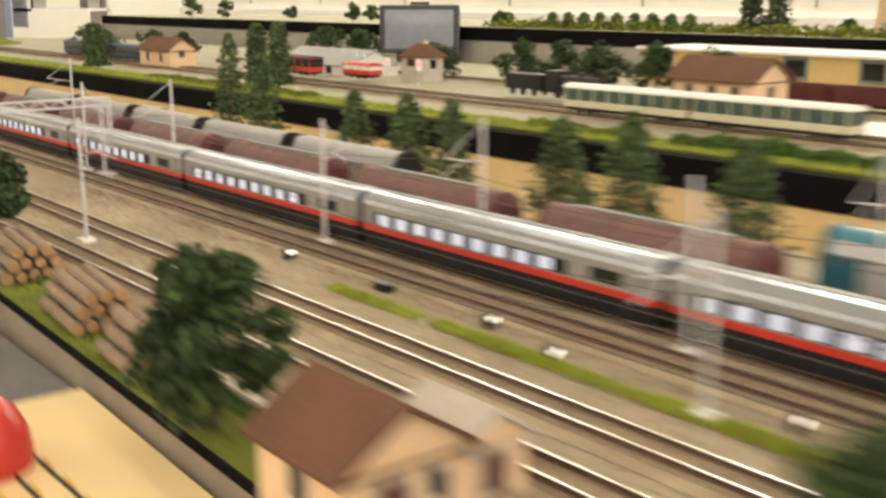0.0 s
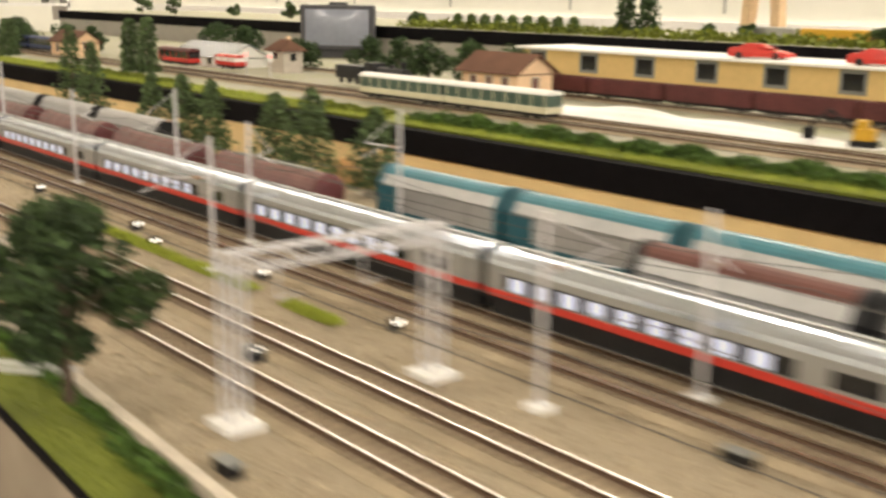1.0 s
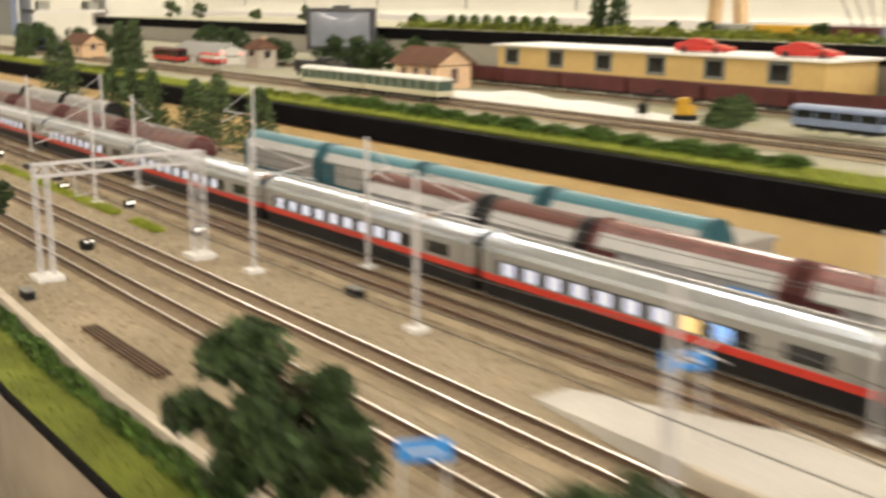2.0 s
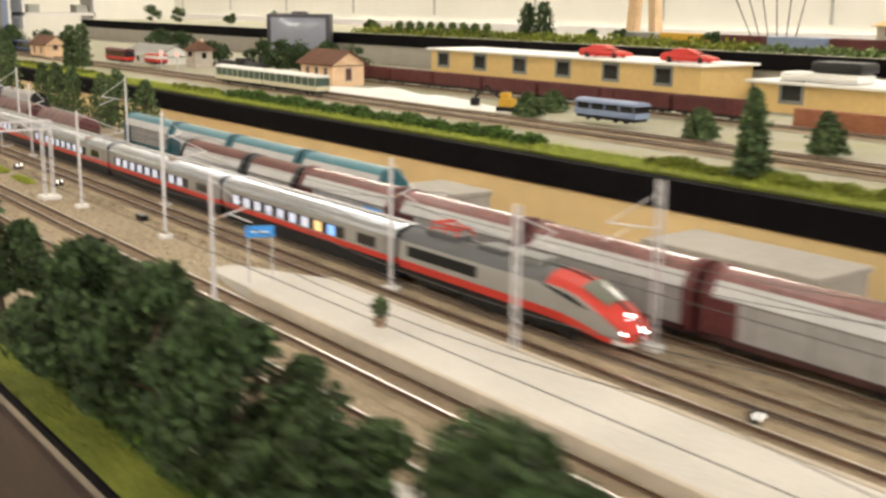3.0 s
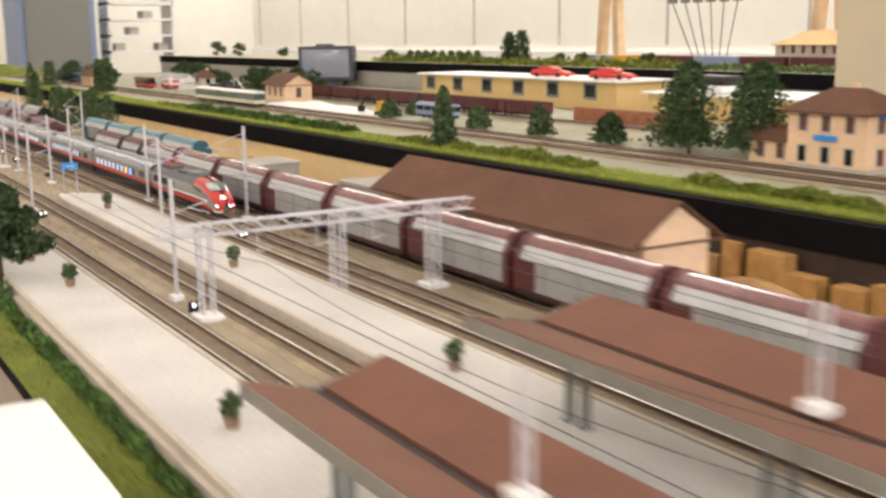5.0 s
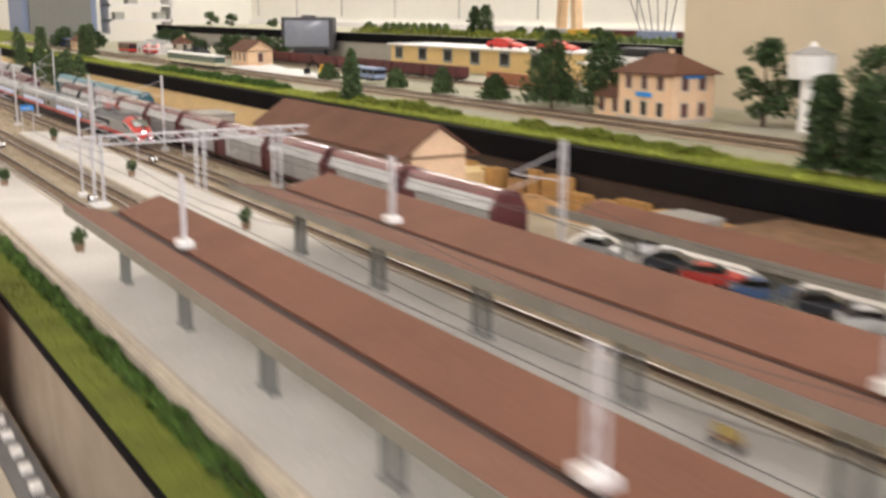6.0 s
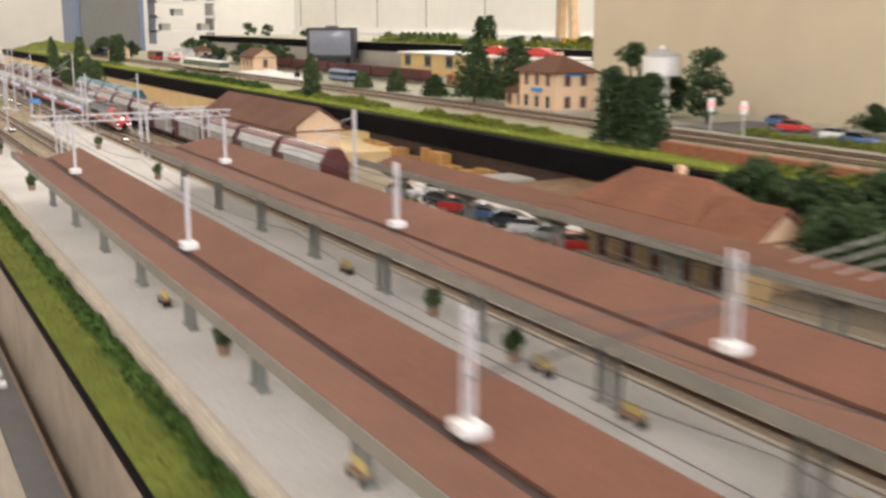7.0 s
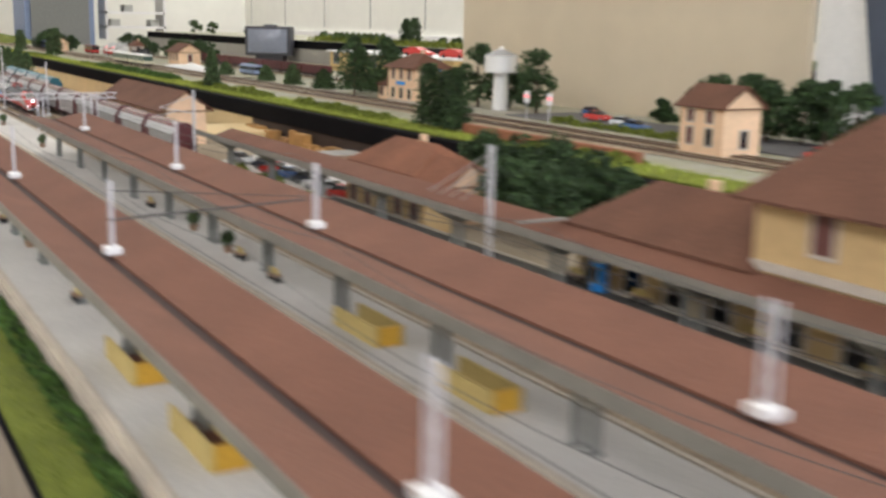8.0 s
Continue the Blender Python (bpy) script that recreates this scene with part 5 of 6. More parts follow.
for x, y in ((-0.369, 0.503), (-0.687, 0.458), (-0.683, 0.425), (-0.225, 0.520), (-0.44, 0.520), (-0.068, 0.4225), (-0.065, 0.520), (-0.673, 0.52), (1.18, 0.4225), (0.9, 0.570), (1.9, 0.4225), (2.33, 0.4225), (0.62, 0.4225)):
    dwarf_signal(x, y)


def point_motor(x, y):
    th = thing("point_lever_box", "dark point lever box beside the rail", "lever box", "lever boxes", at=pose(x, y, 0.0))
    part("case", boxed(-0.008, 0.008, -0.0035, 0.0035, 0, 0.006, 0.001), "dark", th)
    part("lid", boxed(-0.0083, 0.0083, -0.0038, 0.0038, 0.006, 0.0068, 0.0003), "post", th)


for x, y in ((-0.07, 0.4225), (0.06, 0.335), (0.19, 0.520), (-0.55, 0.52)):
    point_motor(x, y)


def log_pile(x, y, n, length, seed, yaw):
    rng = random.Random(seed)
    th = thing("log_pile", "stack of cut brown logs lying on the grass", "log pile", "log piles", at=pose(x, y, 0.003, 0, 0, yaw))
    rows, r = [5, 4, 3], 0.0048
    for i, c in enumerate(rows):
        for j in range(c):
            yy, zz = (j - (c - 1) / 2) * 2 * r, r + i * r * 1.72
            rr = r * rng.uniform(0.85, 1.0)
            dx = rng.uniform(-0.004, 0.004)
            lg = part("log", cyl(bmesh.new(), (-length / 2 + dx, yy, zz), (length / 2 + dx, yy + rng.uniform(-0.001, 0.001), zz), rr, rr * 0.92, seg=10), "log", th)
            part("cut_end", cyl(bmesh.new(), (length / 2 + dx, yy, zz), (length / 2 + dx + 0.0005, yy, zz), rr * 0.86, seg=10), "logend", lg)


log_pile(-0.605, 0.337, 4, 0.075, 1, -6)
log_pile(-0.755, 0.345, 4, 0.08, 2, -6)
log_pile(-0.50, 0.330, 4, 0.06, 3, -6)


def sand_heap(x, y, z, rx, ry, h, material, label, seed):
    rng = random.Random(seed)
    bm = bmesh.new()
    bmesh.ops.create_grid(bm, x_segments=28, y_segments=28, size=1.0)
    for v in bm.verts:
        d = math.hypot(v.co.x, v.co.y)
        k = max(0.0, 1 - d) ** 0.8
        v.co = Vector((v.co.x * rx, v.co.y * ry, h * k * (1 + 0.5 * noise.noise(Vector((v.co.x * 3 + seed, v.co.y * 3, 0)))) - 0.0006))
    ob = tagged(part("heap", bm, material, smooth=True), label, "heap")
    ob.matrix_basis = pose(x, y, z)


sand_heap(-0.55, 1.345, 0.0345, 0.34, 0.045, 0.017, "white", "long heap of white gravel on the raised board", 1)
sand_heap(-0.70, 0.79, 0.0, 0.05, 0.02, 0.022, "yellowpanel", "small heap of yellow sand behind the wagons", 2)
sand_heap(-0.42, 0.795, 0.0, 0.08, 0.02, 0.012, "sand", "small heap of pale sand behind the wagons", 3)
sand_heap(-0.62, 0.90, -0.115, 0.30, 0.08, 0.11, "mound", "rough orange-brown earth mound under the fascia", 4)
sand_heap(0.05, 0.90, -0.115, 0.22, 0.08, 0.10, "mound", "rough orange-brown earth mound under the fascia", 5)
sand_heap(1.30, 0.92, -0.115, 0.30, 0.08, 0.085, "mound", "rough orange-brown earth mound under the fascia", 6)


def carton(x0, x1, y0, y1, z0, z1, material, label):
    th = thing("storage_box", label, "box", "boxes behind the tracks")
    part("body", boxed(x0, x1, y0, y1, z0, z1, 0.002), material, th)
    part("lid", boxed(x0 - 0.002, x1 + 0.002, y0 - 0.002, y1 + 0.002, z1, z1 + 0.006, 0.0015), material, th)


carton(0.14, 0.235, 0.84, 0.93, -0.115, -0.006, "boxgrey", "pale grey storage box behind the tracks")
carton(0.55, 0.735, 0.855, 0.93, -0.115, 0.0, "boxgrey", "pale grey storage box behind the tracks")
carton(0.90, 1.10, 0.85, 1.0, -0.115, -0.02, "yellowpanel", "cream cardboard box under the raised board")
carton(1.50, 1.56, 0.90, 0.97, -0.115, -0.012, "boxgrey", "pale grey storage box behind the tracks")
rngp = random.Random(12)
pk = thing("plank_stack", "raw orange-brown planks leaning under the raised board", "planks")
xp = 0.96
while xp < 1.60:
    w = rngp.uniform(0.022, 0.050)
    part("plank", boxed(xp, xp + w, 0.980 + rngp.uniform(-0.012, 0.010), 0.998, -0.115, rngp.uniform(-0.022, -0.002), 0.0008), "plank" if rngp.random() < 0.8 else "orange", pk)
    xp += w + rngp.choice((0.0015, 0.003, 0.014, 0.02))

for x in (0.30, 0.95, 1.36):
    tagged(part("board_leg", boxed(x, x + 0.018, 1.022, 1.045, -0.9, -0.002), "shutter"), "dark wooden leg under the raised board", "leg", kind="structure")


# ---- rolling stock on the raised board ----
def railcar(x0, y, z, L, lower, upper, roof, label, group="raised board trains", high=0.040, nw=8, name="railcar"):
    th = thing(name, label, "railcar", group)
    z += 0.006
    part("underframe", boxed(x0 + 0.003, x0 + L - 0.003, y - 0.013, y + 0.013, z + 0.004, z + 0.0085), "dark", th)
    part("lower_side", boxed(x0, x0 + L, y - 0.0155, y + 0.0155, z + 0.0085, z + 0.0175, 0.0006), lower, th)
    part("window_band", boxed(x0 + 0.0006, x0 + L - 0.0006, y - 0.0150, y + 0.0150, z + 0.0175, z + high - 0.0065), upper, th)
    for k in range(nw + 1):
        xx = x0 + 0.004 + k * (L - 0.008) / nw
        part("pillar", boxed(xx - 0.0011, xx + 0.0011, y - 0.0153, y + 0.0153, z + 0.0175, z + high - 0.0065), lower, th)
    prof = [(-0.0158, -0.0065), (-0.015, -0.0040), (-0.010, -0.0012), (0, 0), (0.010, -0.0012), (0.015, -0.0040), (0.0158, -0.0065)]
    part("roof", prism(bmesh.new(), [(y + a, z + high + b) for a, b in prof], x0 - 0.001, x0 + L + 0.001), roof, th)
    for xb in (x0 + 0.035, x0 + L - 0.035):
        bogie(th, xb, y, z, gap=0.022)


railcar(-1.045, 1.20, 0.0345, 0.212, "cream", "railgreen", "white", "cream railcar with dark window band and white roof")
railcar(-0.825, 1.20, 0.0345, 0.216, "cream", "railgreen", "white", "cream railcar with dark window band and white roof")
railcar(-0.04, 1.335, 0.0345, 0.13, "slate", "glassdark", "slate", "small blue-grey shunting railcar with dark windows", high=0.034, nw=4)
railcar(-3.05, 1.255, 0.0345, 0.30, "navy", "glassdark", "navy", "dark blue coach far along the raised line", nw=9)
railcar(-2.73, 1.255, 0.0345, 0.30, "navy", "glassdark", "navy", "dark blue coach far along the raised line", nw=9)
railcar(-2.0, 1.30, 0.0345, 0.15, "carred", "glassdark", "oxide", "red railbus beside the engine shed", nw=5)
railcar(-1.79, 1.335, 0.0345, 0.09, "carred", "white", "carred", "small red and white railbus", nw=3, high=0.032)


def open_wagon(x0, y, z, L, m, label):
    th = thing("open_wagon", label, "goods wagon", "brown goods train")
    z += 0.006
    part("underframe", boxed(x0 + 0.003, x0 + L - 0.003, y - 0.012, y + 0.012, z + 0.004, z + 0.0085), "dark", th)
    for s in (-1, 1):
        part("side_wall", boxed(x0, x0 + L, y + s * 0.0148 - 0.0008, y + s * 0.0148 + 0.0008, z + 0.0085, z + 0.032), m, th)
        for k in range(7):
            xx = x0 + 0.006 + k * (L - 0.012) / 6
            part("rib", boxed(xx - 0.0008, xx + 0.0008, y + s * 0.0160 - 0.0006, y + s * 0.0160 + 0.0006, z + 0.009, z + 0.0315), m, th)
    for xe in (x0, x0 + L - 0.0016):
        part("end_wall", boxed(xe, xe + 0.0016, y - 0.0138, y + 0.0138, z + 0.0085, z + 0.032), m, th)
    part("load", boxed(x0 + 0.002, x0 + L - 0.002, y - 0.0136, y + 0.0136, z + 0.010, z + 0.027), "shutter", th)
    for xb in (x0 + 0.03, x0 + L - 0.03):
        bogie(th, xb, y, z, gap=0.02)


for k in range(7):
    open_wagon(-1.0 + k * 0.166, 1.52, 0.0345, 0.158, "oxide", "oxide-brown open goods wagon with ribbed sides")
tagged(part("brick_wall", boxed(0.19, 0.52, 1.56, 1.575, 0.034, 0.064, 0.001), "brick"), "long orange brick boundary wall", "wall", kind="structure")
tagged(part("brick_parapet", boxed(1.70, 2.12, 1.068, 1.08, 0.034, 0.052, 0.001), "brick"), "red-brown brick parapet along the raised line", "wall", kind="structure")
tagged(part("raised_road", boxed(1.40, 2.5, 1.34, 1.50, 0.0345, 0.0362), "asphalt"), "pale grey road on the raised board", "road", kind="structure")


def steam_engine(x0, y, z):
    th = thing("steam_locomotive", "black steam locomotive with tender", "locomotive", "raised board trains")
    z += 0.006
    part("frame", boxed(x0, x0 + 0.13, y - 0.012, y + 0.012, z + 0.008, z + 0.013), "steam", th)
    part("boiler", cyl(bmesh.new(), (x0 + 0.045, y, z + 0.024), (x0 + 0.128, y, z + 0.024), 0.0115, seg=16), "steam", th)
    part("cab", boxed(x0 + 0.018, x0 + 0.045, y - 0.015, y + 0.015, z + 0.012, z + 0.042, 0.001), "steam", th)
    part("chimney", cyl(bmesh.new(), (x0 + 0.118, y, z + 0.034), (x0 + 0.118, y, z + 0.047), 0.004, 0.005, seg=10), "steam", th)
    part("dome", bmesh_ball(x0 + 0.085, y, z + 0.035, 0.006, 0.006, 0.007), "steam", th)
    part("tender", boxed(x0 - 0.075, x0 + 0.010, y - 0.015, y + 0.015, z + 0.010, z + 0.034, 0.001), "steam", th)
    for k in range(4):
        for s in (-1, 1):
            part("wheel", cyl(bmesh.new(), (x0 + 0.045 + k * 0.022, y + s * 0.0105, z + 0.0095), (x0 + 0.045 + k * 0.022, y + s * 0.0125, z + 0.0095), 0.0095, seg=16), "steam", th)
    for k in range(3):
        for s in (-1, 1):
            part("tender_wheel", cyl(bmesh.new(), (x0 - 0.06 + k * 0.025, y + s * 0.0105, z + 0.006), (x0 - 0.06 + k * 0.025, y + s * 0.0125, z + 0.006), 0.006, seg=12), "steam", th)


steam_engine(-1.24, 1.335, 0.0345)


def digger(x, y, z):
    th = thing("excavator", "yellow model excavator with dark jib", "excavator", at=pose(x, y, z, 0, 0, 200))
    part("cab", boxed(-0.012, 0.012, -0.010, 0.010, 0.008, 0.022, 0.001), "gold", th)
    part("roof", boxed(-0.004, 0.010, -0.008, 0.008, 0.022, 0.032, 0.001), "gold", th)
    for s in (-1, 1):
        part("crawler", boxed(-0.016, 0.016, s * 0.009 - 0.003, s * 0.009 + 0.003, 0, 0.008, 0.002), "dark", th)
    bm = cyl(bmesh.new(), (0.010, 0, 0.018), (0.042, 0, 0.042), 0.002, seg=6)
    cyl(bm, (0.042, 0, 0.042), (0.066, 0, 0.020), 0.0018, seg=6)
    jib = part("jib", bm, "dark", th)
    part("bucket", boxed(0.058, 0.072, -0.006, 0.006, 0.006, 0.020, 0.002), "dark", jib)


digger(-0.235, 1.345, 0.0345)


def water_tower(x, y, z):
    th = thing("water_tower", "white round water tower with wide tank", "water tower", at=pose(x, y, z))
    part("shaft", cyl(bmesh.new(), (0, 0, 0), (0, 0, 0.075), 0.016, 0.014, seg=20), "white", th)
    part("tank", cyl(bmesh.new(), (0, 0, 0.075), (0, 0, 0.108), 0.033, 0.033, seg=24), "white", th)
    part("tank_roof", cyl(bmesh.new(), (0, 0, 0.108), (0, 0, 0.120), 0.034, 0.008, seg=24), "carsilver", th)
    part("finial", cyl(bmesh.new(), (0, 0, 0.120), (0, 0, 0.126), 0.006, 0.004, seg=10), "white", th)


water_tower(1.285, 1.40, 0.034)


def colour_signal(x, y, z, h):
    th = thing("colour_light_signal", "pale signal head with glowing red lamp", "signal", "light signals", at=pose(x, y, z, 0, 0, 45))
    part("pole", cyl(bmesh.new(), (0, 0, 0), (0, 0, h), 0.0012, seg=8), "mast", th)
    part("head", boxed(-0.005, 0.005, -0.0022, 0.0022, h - 0.016, h + 0.004, 0.001), "white", th)
    for s in (-1, 1):
        part("lamp", bmesh_ball(s * 0.0022, -0.0026, h - 0.005, 0.0018, 0.0012, 0.0018, 8), "lampred", th)


for x, y in ((1.60, 1.30), (1.53, 1.30), (-1.52, 1.30), (-1.60, 1.29)):
    colour_signal(x, y, 0.034, 0.05)


# ---- far board ----
def monitor(x, y, z0, z1, w, yaw):
    th = thing("monitor", "old grey tube monitor with dim glass screen", "monitor", at=pose(x, y, 0, 0, 0, yaw))
    part("case", boxed(-w / 2, w / 2, 0, 0.07, z0, z1, 0.008), "tvcase", th)
    part("back", boxed(-w * 0.38, w * 0.38, 0.0705, 0.13, z0 + 0.02, z1 - 0.012, 0.008), "tvcase", th)
    part("handle", boxed(-w * 0.12, w * 0.12, 0.02, 0.06, z1, z1 + 0.010, 0.004), "tvcase", th)
    bm = bmesh.new()
    nx, nz = 12, 10
    h = z1 - z0
    rows = [[bm.verts.new((-w / 2 + w * (0.07 + 0.86 * i / nx), -0.002 - 0.012 * (1 - (2 * i / nx - 1) ** 2) * (1 - (2 * j / nz - 1) ** 2), z0 + h * (0.10 + 0.80 * j / nz))) for i in range(nx + 1)] for j in range(nz + 1)]
    for j in range(nz):
        for i in range(nx):
            bm.faces.new((rows[j][i], rows[j][i + 1], rows[j + 1][i + 1], rows[j + 1][i]))
    part("screen", bm, "screen", th, "glass screen with its grey reflection in the colour", smooth=True)
    part("stand", boxed(-w * 0.3, w * 0.3, 0.02, 0.10, -0.0395, z0, 0.004), "tvcase", th)


monitor(-3.20, 2.60, -0.008, 0.165, 0.29, 47)


def red_roof_car(x, y, z, yaw):
    th = thing("red_display_car", "red display car standing on the factory roof", "car", "rooftop cars", at=pose(x, y, z, 0, 0, yaw) @ Matrix.Scale(0.78, 4))
    bm = bmesh.new()
    secs = [(-0.10, .008, .030, .035), (-0.085, .006, .036, .04), (-0.02, .006, .036, .042), (0.06, .006, .028, .042), (0.105, .008, .018, .034)]
    loft(bm, [[(a, -w, zb), (a, -w, (zb + zt) / 2), (a, -w * 0.85, zt), (a, w * 0.85, zt), (a, w, (zb + zt) / 2), (a, w, zb)] for a, zb, zt, w in secs])
    part("body", bm, "carred", th)
    bm = bmesh.new()
    loft(bm, [[(a, -w, .034), (a, -w * 0.8, .034 + h), (a, w * 0.8, .034 + h), (a, w, .034)] for a, h, w in ((-0.07, .002, .036), (-0.04, .016, .032), (0.0, .014, .032), (0.04, .001, .036))])
    part("glasshouse", bm, "carred", th)
    for a in (-0.06, 0.06):
        for s in (-1, 1):
            part("tyre", cyl(bmesh.new(), (a, s * 0.030, 0.011), (a, s * 0.042, 0.011), 0.011, seg=12), "tyre", th)


red_roof_car(-1.24, 2.57, 0.0588, 15)
red_roof_car(-0.905, 2.57, 0.0588, 15)


def far_wagon(x0, y, z, L, m, label):
    th = thing("goods_wagon", label, "goods wagon", "far goods train")
    part("body", boxed(x0, x0 + L, y - 0.02, y + 0.02, z + 0.008, z + 0.042, 0.004), m, th)
    part("underframe", boxed(x0 + 0.01, x0 + L - 0.01, y - 0.016, y + 0.016, z, z + 0.008), "dark", th)


for k, m in enumerate(("aluminium", "gold", "oxide", "slate", "oxide", "oxide", "aluminium", "gold", "oxide", "stone")):
    far_wagon(-1.62 + 0.22 * k, 3.0, 0.085, 0.20, m, "small goods wagon on the rearmost line")


def wooden_crane(x, y):
    th = thing("wooden_gantry", "tall pale wooden gantry frame", "gantry")
    for dx in (-0.055, 0.055):
        bm = bmesh.new()
        loft(bm, [[(x + dx * 1.1 - 0.016, y - 0.02, 0.085), (x + dx * 1.1 + 0.016, y - 0.02, 0.085), (x + dx * 1.1 + 0.016, y + 0.02, 0.085), (x + dx * 1.1 - 0.016, y + 0.02, 0.085)],
                  [(x + dx * 0.7 - 0.016, y - 0.02, 0.36), (x + dx * 0.7 + 0.016, y - 0.02, 0.36), (x + dx * 0.7 + 0.016, y + 0.02, 0.36), (x + dx * 0.7 - 0.016, y + 0.02, 0.36)]])
        part("leg", bm, "wood", th)


wooden_crane(-1.68, 3.2)
wooden_crane(-0.55, 3.2)
beam = thing("crane_beam", "white beam across the wooden gantries with hanging cables", "beam")
part("girder", boxed(-1.80, -0.44, 3.18, 3.22, 0.361, 0.40, 0.004), "white", beam)
for k in range(6):
    xk = -1.31 + 0.068 * k
    hook = part("hook_box", boxed(xk - 0.014, xk + 0.014, 3.186, 3.214, 0.318, 0.360, 0.004), "post", beam, "small grey hook box")
    part("hanging_cable", cyl(bmesh.new(), (xk, 3.2, 0.318), (-1.10 + (k - 2.5) * 0.030, 3.2, 0.086), 0.0022, seg=5), "wire", hook)
vil = house(-0.60, -0.32, 3.0, 3.15, 0.085, 0.17, 0.21, "stone", "ochre", "pale villa on the rearmost board", "villa", hip=0.08, over=0.012, wins=[("s", -0.565 + 0.041 * k, zz, 0.016, 0.024, "shutter") for k in range(6) for zz in (0.095, 0.138)])
bl = thing("white_delivery_model", "white boat-shaped model on the far board", "model")
part("hull", boxed(-0.50, -0.28, 2.44, 2.52, 0.0375, 0.060, 0.010), "white", bl)
part("cover", boxed(-0.42, -0.28, 2.45, 2.53, 0.0605, 0.088, 0.010), "steam", bl)
# white shelf and grey machine at the far end of the hall
sf = thing("wall_shelf", "white wall shelves with small boxes", "shelf")
for k in range(4):
    part("shelf_board", boxed(-7.6, -7.3, 2.60, 3.15, 0.10 + 0.13 * k, 0.12 + 0.13 * k), "white", sf)
for y in (2.60, 3.13):
    part("side_panel", boxed(-7.6, -7.3, y, y + 0.02, 0.0, 0.60), "white", sf)
for k in range(4):
    part("shelf_box", boxed(-7.5, -7.35, 2.66 + 0.12 * k, 2.74 + 0.12 * k, 0.12 + 0.13 * (k % 3), 0.18 + 0.13 * (k % 3)), "joint", sf)
mc = thing("grey_cabinet", "large grey cabinet by the hall wall", "cabinet")
part("body", boxed(-7.9, -7.3, 1.9, 2.5, -1.0, 0.60, 0.01), "slate", mc)
part("door", boxed(-7.299, -7.28, 1.95, 2.45, -0.9, 0.55, 0.004), "post", mc)
sand_heap(-4.25, 1.25, 0.034, 0.38, 0.24, 0.06, "grass", "green grassy hill at the end of the raised board", 8)

# ---- foreground table below the board edge ----
tagged(part("foreground_board", boxed(-1.2, 3.6, 0.02, 0.256, -0.10, -0.065), "sand"), "sandy lower board in front of the station", "ground", kind="structure")
pf = thing("model_quay", "cream quay with yellow-black edge lines", "platform")
part("deck", slab([(-0.52, 0.16), (-0.205, 0.16), (-0.205, 0.281), (-0.52, 0.296)], -0.022, -0.010), "yellowpanel", pf)
part("side_wall", slab([(-0.515, 0.165), (-0.208, 0.165), (-0.208, 0.278), (-0.515, 0.292)], -0.085, -0.0225), "salmon", pf)
for k in range(3):
    ln = part("edge_line", boxed(-0.50, -0.23, 0.215 + 0.014 * k, 0.2165 + 0.014 * k, -0.0099, -0.0090), "dark", pf)
    for q in range(10):
        part("warning_dash", boxed(-0.49 + 0.026 * q, -0.478 + 0.026 * q, 0.2172 + 0.014 * k, 0.2190 + 0.014 * k, -0.0099, -0.0092), "gold", ln)
rd = thing("red_dome_kiosk", "round red domed model kiosk", "kiosk")
part("dome", bmesh_ball(-0.445, 0.222, -0.004, 0.022, 0.022, 0.030, 24), "carred", rd, smooth=True)
tagged(part("lower_road", slab([(-1.2, 0.13), (-0.525, 0.13), (-0.525, 0.296), (-1.2, 0.305)], -0.03, -0.014), "asphalt"), "dark grey lower road beside the quay", "road", kind="structure")


def picket_fence(xa, ya, xb, yb, n):
    th = thing("picket_fence", "small white picket fence beside the tree", "fence")
    for k in range(n):
        f = k / (n - 1)
        x, y = xa + (xb - xa) * f, ya + (yb - ya) * f
        part("picket", boxed(x - 0.0006, x + 0.0006, y - 0.0006, y + 0.0006, 0.0028, 0.011), "white", th)
    for z in (0.005, 0.009):
        part("fence_rail", cyl(bmesh.new(), (xa, ya, z), (xb, yb, z), 0.0005, seg=5), "white", th)


picket_fence(-0.125, 0.298, -0.085, 0.327, 16)
bx = thing("flat_roofed_house", "salmon flat-roofed model house with white roof", "building")
part("wall", boxed(1.475, 1.605, 0.197, 0.247, -0.065, 0.034), "salmon", bx)
part("flat_roof", boxed(1.47, 1.61, 0.193, 0.251, 0.034, 0.042, 0.002), "white", bx)
part("parapet", boxed(1.476, 1.604, 0.199, 0.203, 0.042, 0.045), "white", bx)
dk = thing("dark_timber_shed", "low dark timber shed below the board edge", "shed")
part("roof", slab([(0.78, 0.19), (1.04, 0.19), (1.04, 0.258), (0.78, 0.258)], -0.030, -0.024), "darkwood", dk)
part("wall", boxed(0.79, 1.03, 0.20, 0.256, -0.065, -0.030), "darkwood", dk)
part("ridge_beam", boxed(0.77, 1.05, 0.222, 0.229, -0.024, -0.018, 0.001), "shutter", dk)
lr = thing("lower_street", "dark grey street with white marker stones", "road", kind="structure")
part("surface", boxed(1.62, 3.0, 0.236, 0.2555, -0.0648, -0.062), "asphalt", lr)
for k in range(12):
    part("marker_stone", boxed(1.64 + 0.030 * k, 1.652 + 0.030 * k, 0.243, 0.250, -0.062, -0.0585, 0.001), "white", lr)


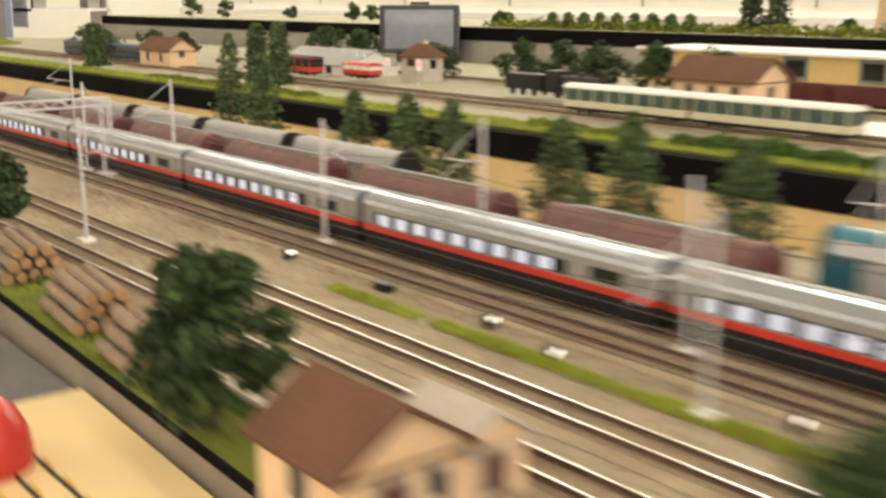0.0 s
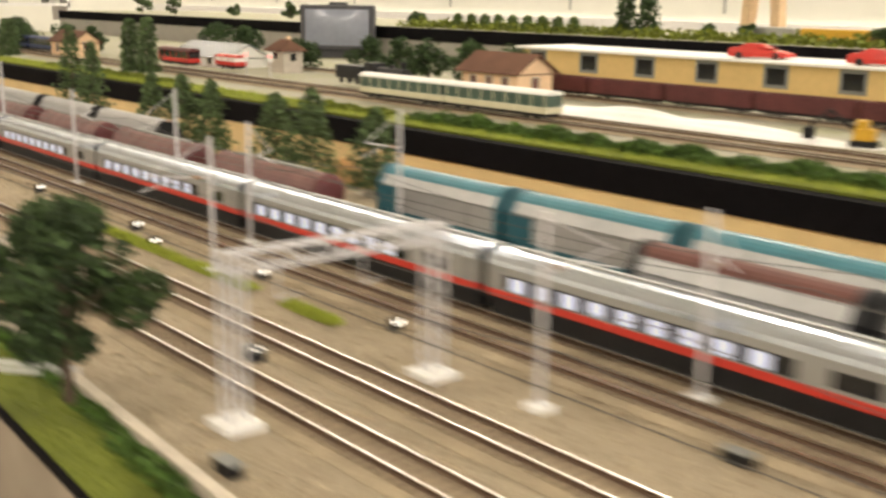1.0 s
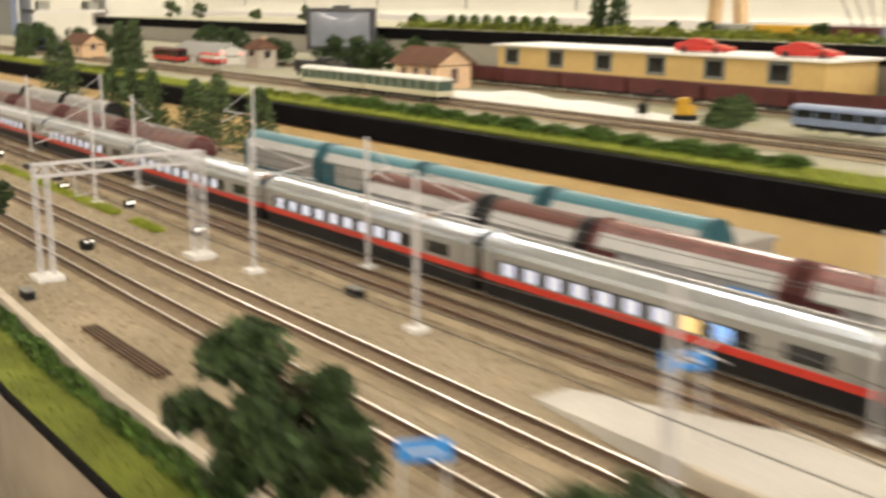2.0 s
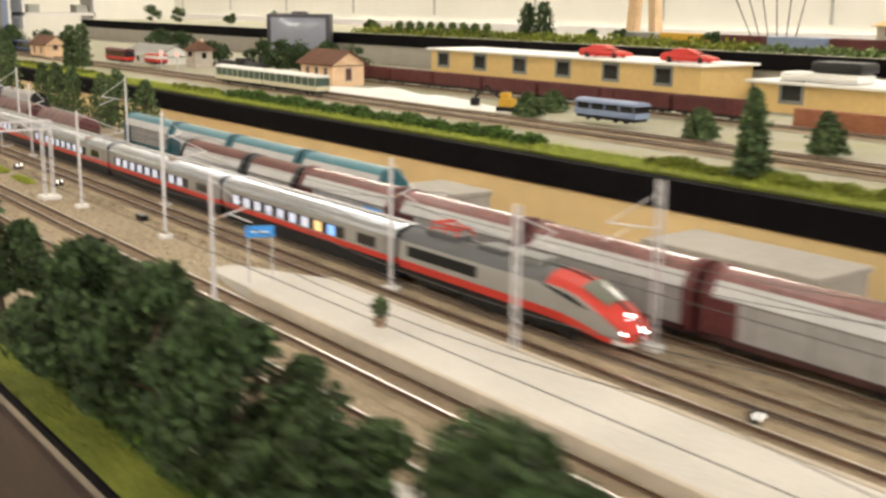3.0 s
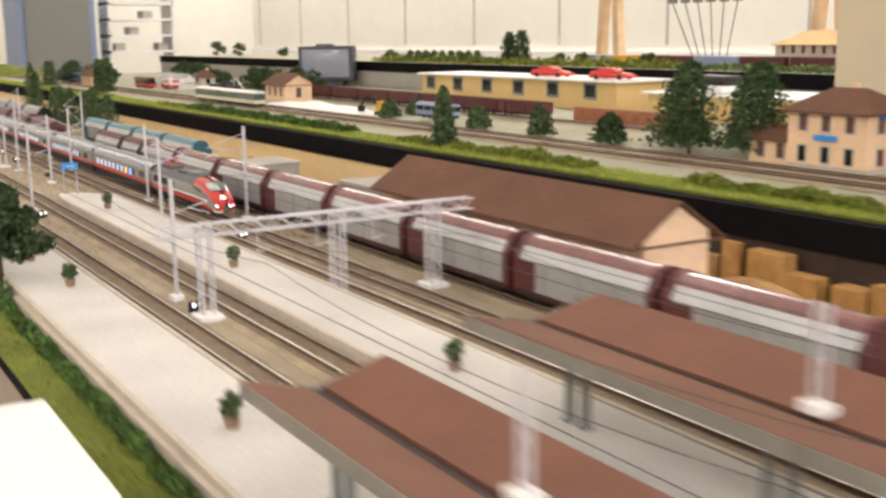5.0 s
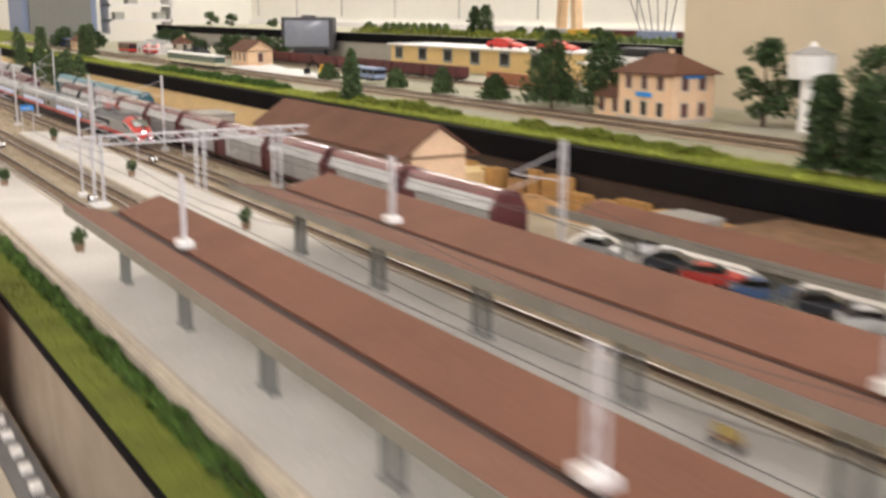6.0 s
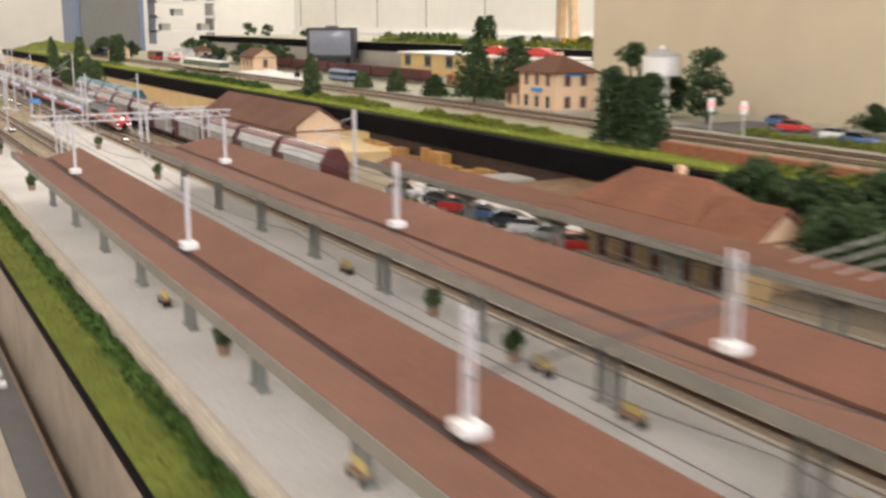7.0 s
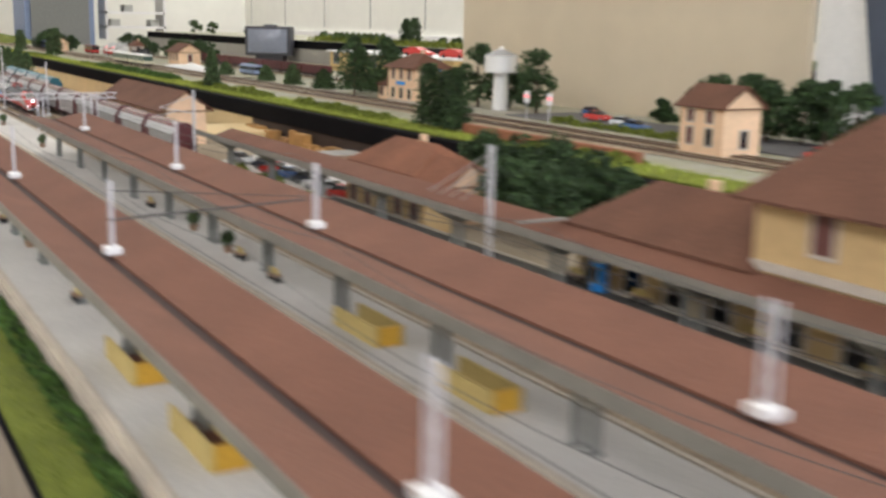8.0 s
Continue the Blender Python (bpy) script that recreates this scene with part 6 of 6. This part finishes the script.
def arch_bridge(x, y):
    th = thing("steel_bridge", "dark steel arch bridge on the lower board", "bridge")
    for s in (0, 1):
        yy = y + 0.035 * s
        bm = bmesh.new()
        for i in range(20):
            a, b = math.pi * i / 20, math.pi * (i + 1) / 20
            cyl(bm, (x - 0.16 * math.cos(a), yy, -0.052 + 0.055 * math.sin(a)), (x - 0.16 * math.cos(b), yy, -0.052 + 0.055 * math.sin(b)), 0.0026, seg=6)
        arch = part("arch", bm, "wire", th)
        for i in range(1, 10):
            xx = x - 0.16 + 0.032 * i
            a = math.acos((x - xx) / 0.16)
            part("tie_rod", cyl(bmesh.new(), (xx, yy, -0.055), (xx, yy, -0.052 + 0.055 * math.sin(a)), 0.0012, seg=5), "wire", arch)
    part("deck", boxed(x - 0.18, x + 0.18, y - 0.004, y + 0.039, -0.0648, -0.055), "post", th)


arch_bridge(2.05, 0.175)
tagged(part("brick_pavement", boxed(1.62, 2.40, 0.10, 0.165, -0.0648, -0.062), "salmon"), "salmon paved square on the lower board", "pavement", kind="structure")
for k in range(5):
    tagged(part("paved_path", boxed(2.02 + 0.11 * k, 2.045 + 0.11 * k, 0.166, 0.221, -0.0648, -0.0625), "salmon"), "salmon paved path on the lower board", "pavement", kind="structure")


# ---- ground clutter between the tracks ----
sp = thing("rail_bundle", "bundle of old brown rails lying on the ballast", "rail bundle")
for k in range(4):
    part("old_rail", boxed(0.158, 0.274, 0.3385 + 0.0028 * k, 0.3400 + 0.0028 * k, 0.0012, 0.0030), "rail", sp)
for k in range(6):
    part("bearer", boxed(0.162 + 0.021 * k, 0.165 + 0.021 * k, 0.337, 0.3490, 0.0, 0.0012), "sleeper", sp)


def gravel(name, n, x0, x1, y0, y1, material, seed, size, label):
    rng = np.random.default_rng(seed)
    c = np.stack([rng.uniform(x0, x1, n), rng.uniform(y0, y1, n), np.full(n, 0.0004)], axis=1)
    s = size * rng.uniform(0.5, 1.4, n)
    tet = np.array([[1, 0, 0], [-0.5, 0.87, 0], [-0.5, -0.87, 0], [0, 0, 0.9]])
    a = rng.uniform(0, 6.283, n)
    rot = np.stack([np.stack([np.cos(a), -np.sin(a), 0 * a], 1), np.stack([np.sin(a), np.cos(a), 0 * a], 1), np.stack([0 * a, 0 * a, 1 + 0 * a], 1)], 1)
    pts = c[:, None, :] + np.einsum("nij,kj->nki", rot, tet) * s[:, None, None]
    f = np.array([[0, 1, 3], [1, 2, 3], [2, 0, 3]])
    me = bpy.data.meshes.new(name)
    me.from_pydata(pts.reshape(-1, 3).tolist(), [], (np.arange(n)[:, None, None] * 4 + f).reshape(-1, 3).tolist())
    me.materials.append(M[material])
    return tagged(part(name, me, material), label, "gravel", kind="stuff")


M["grain"] = mat("ballast_grain", (0.42, 0.34, 0.23), 0.95, var=0.2, scale=30, rnd=0.5)
M["graindark"] = mat("dark_ballast_grain", (0.22, 0.16, 0.10), 0.95, var=0.2, scale=30, rnd=0.5)
gravel("ballast_gravel", 30000, -1.1, 0.9, 0.325, 0.62, "grain", 12, 0.0011, "loose sandy ballast grains between the tracks")
gravel("dark_gravel", 9000, -1.1, 1.0, 0.515, 0.64, "graindark", 13, 0.0012, "darker brown ballast grains round the far tracks")


# ---- kiosk and seats before the station wing ----
def phone_kiosk(x, y):
    th = thing("telephone_kiosk", "small blue telephone kiosk before the station wing", "kiosk", at=pose(x, y, 0.0115))
    part("cabin", boxed(-0.005, 0.005, -0.004, 0.004, 0, 0.022, 0.0008), "blue", th)
    part("roof_cap", boxed(-0.0058, 0.0058, -0.0048, 0.0048, 0.0221, 0.0245, 0.0008), "white", th)
    part("pane", boxed(-0.0036, 0.0036, -0.0044, -0.0041, 0.007, 0.019), "glassdark", th)


phone_kiosk(2.545, 0.690)
for xs_, ys_ in ((2.512, 0.694), (2.588, 0.694), (2.70, 0.694), (2.79, 0.694)):
    seat_block(xs_, ys_)


# ---- loose cables on the lower board ----
def cable(points, r=0.0022):
    th = thing("loose_cable", "thin black cable lying loose on the lower board", "cable", "loose cables")
    cu = bpy.data.curves.new("sheath", 'CURVE')
    cu.dimensions = '3D'
    cu.bevel_depth, cu.bevel_resolution, cu.resolution_u = r, 2, 8
    sp = cu.splines.new('BEZIER')
    sp.bezier_points.add(len(points) - 1)
    for bp, p in zip(sp.bezier_points, points):
        bp.co, bp.handle_left_type, bp.handle_right_type = p, 'AUTO', 'AUTO'
    ob = bpy.data.objects.new("tmp", cu)
    me = bpy.data.meshes.new_from_object(ob)
    bm = bmesh.new()
    bm.from_mesh(me)
    bpy.data.objects.remove(ob)
    bpy.data.meshes.remove(me)
    part("sheath", bm, "wire", th, smooth=True)


cable([(2.28, 0.20, -0.062), (2.40, 0.228, -0.060), (2.55, 0.222, -0.062), (2.72, 0.236, -0.060), (2.9, 0.20, -0.062)])
cable([(2.34, 0.14, -0.062), (2.46, 0.18, -0.058), (2.60, 0.185, -0.062), (2.80, 0.15, -0.062)])
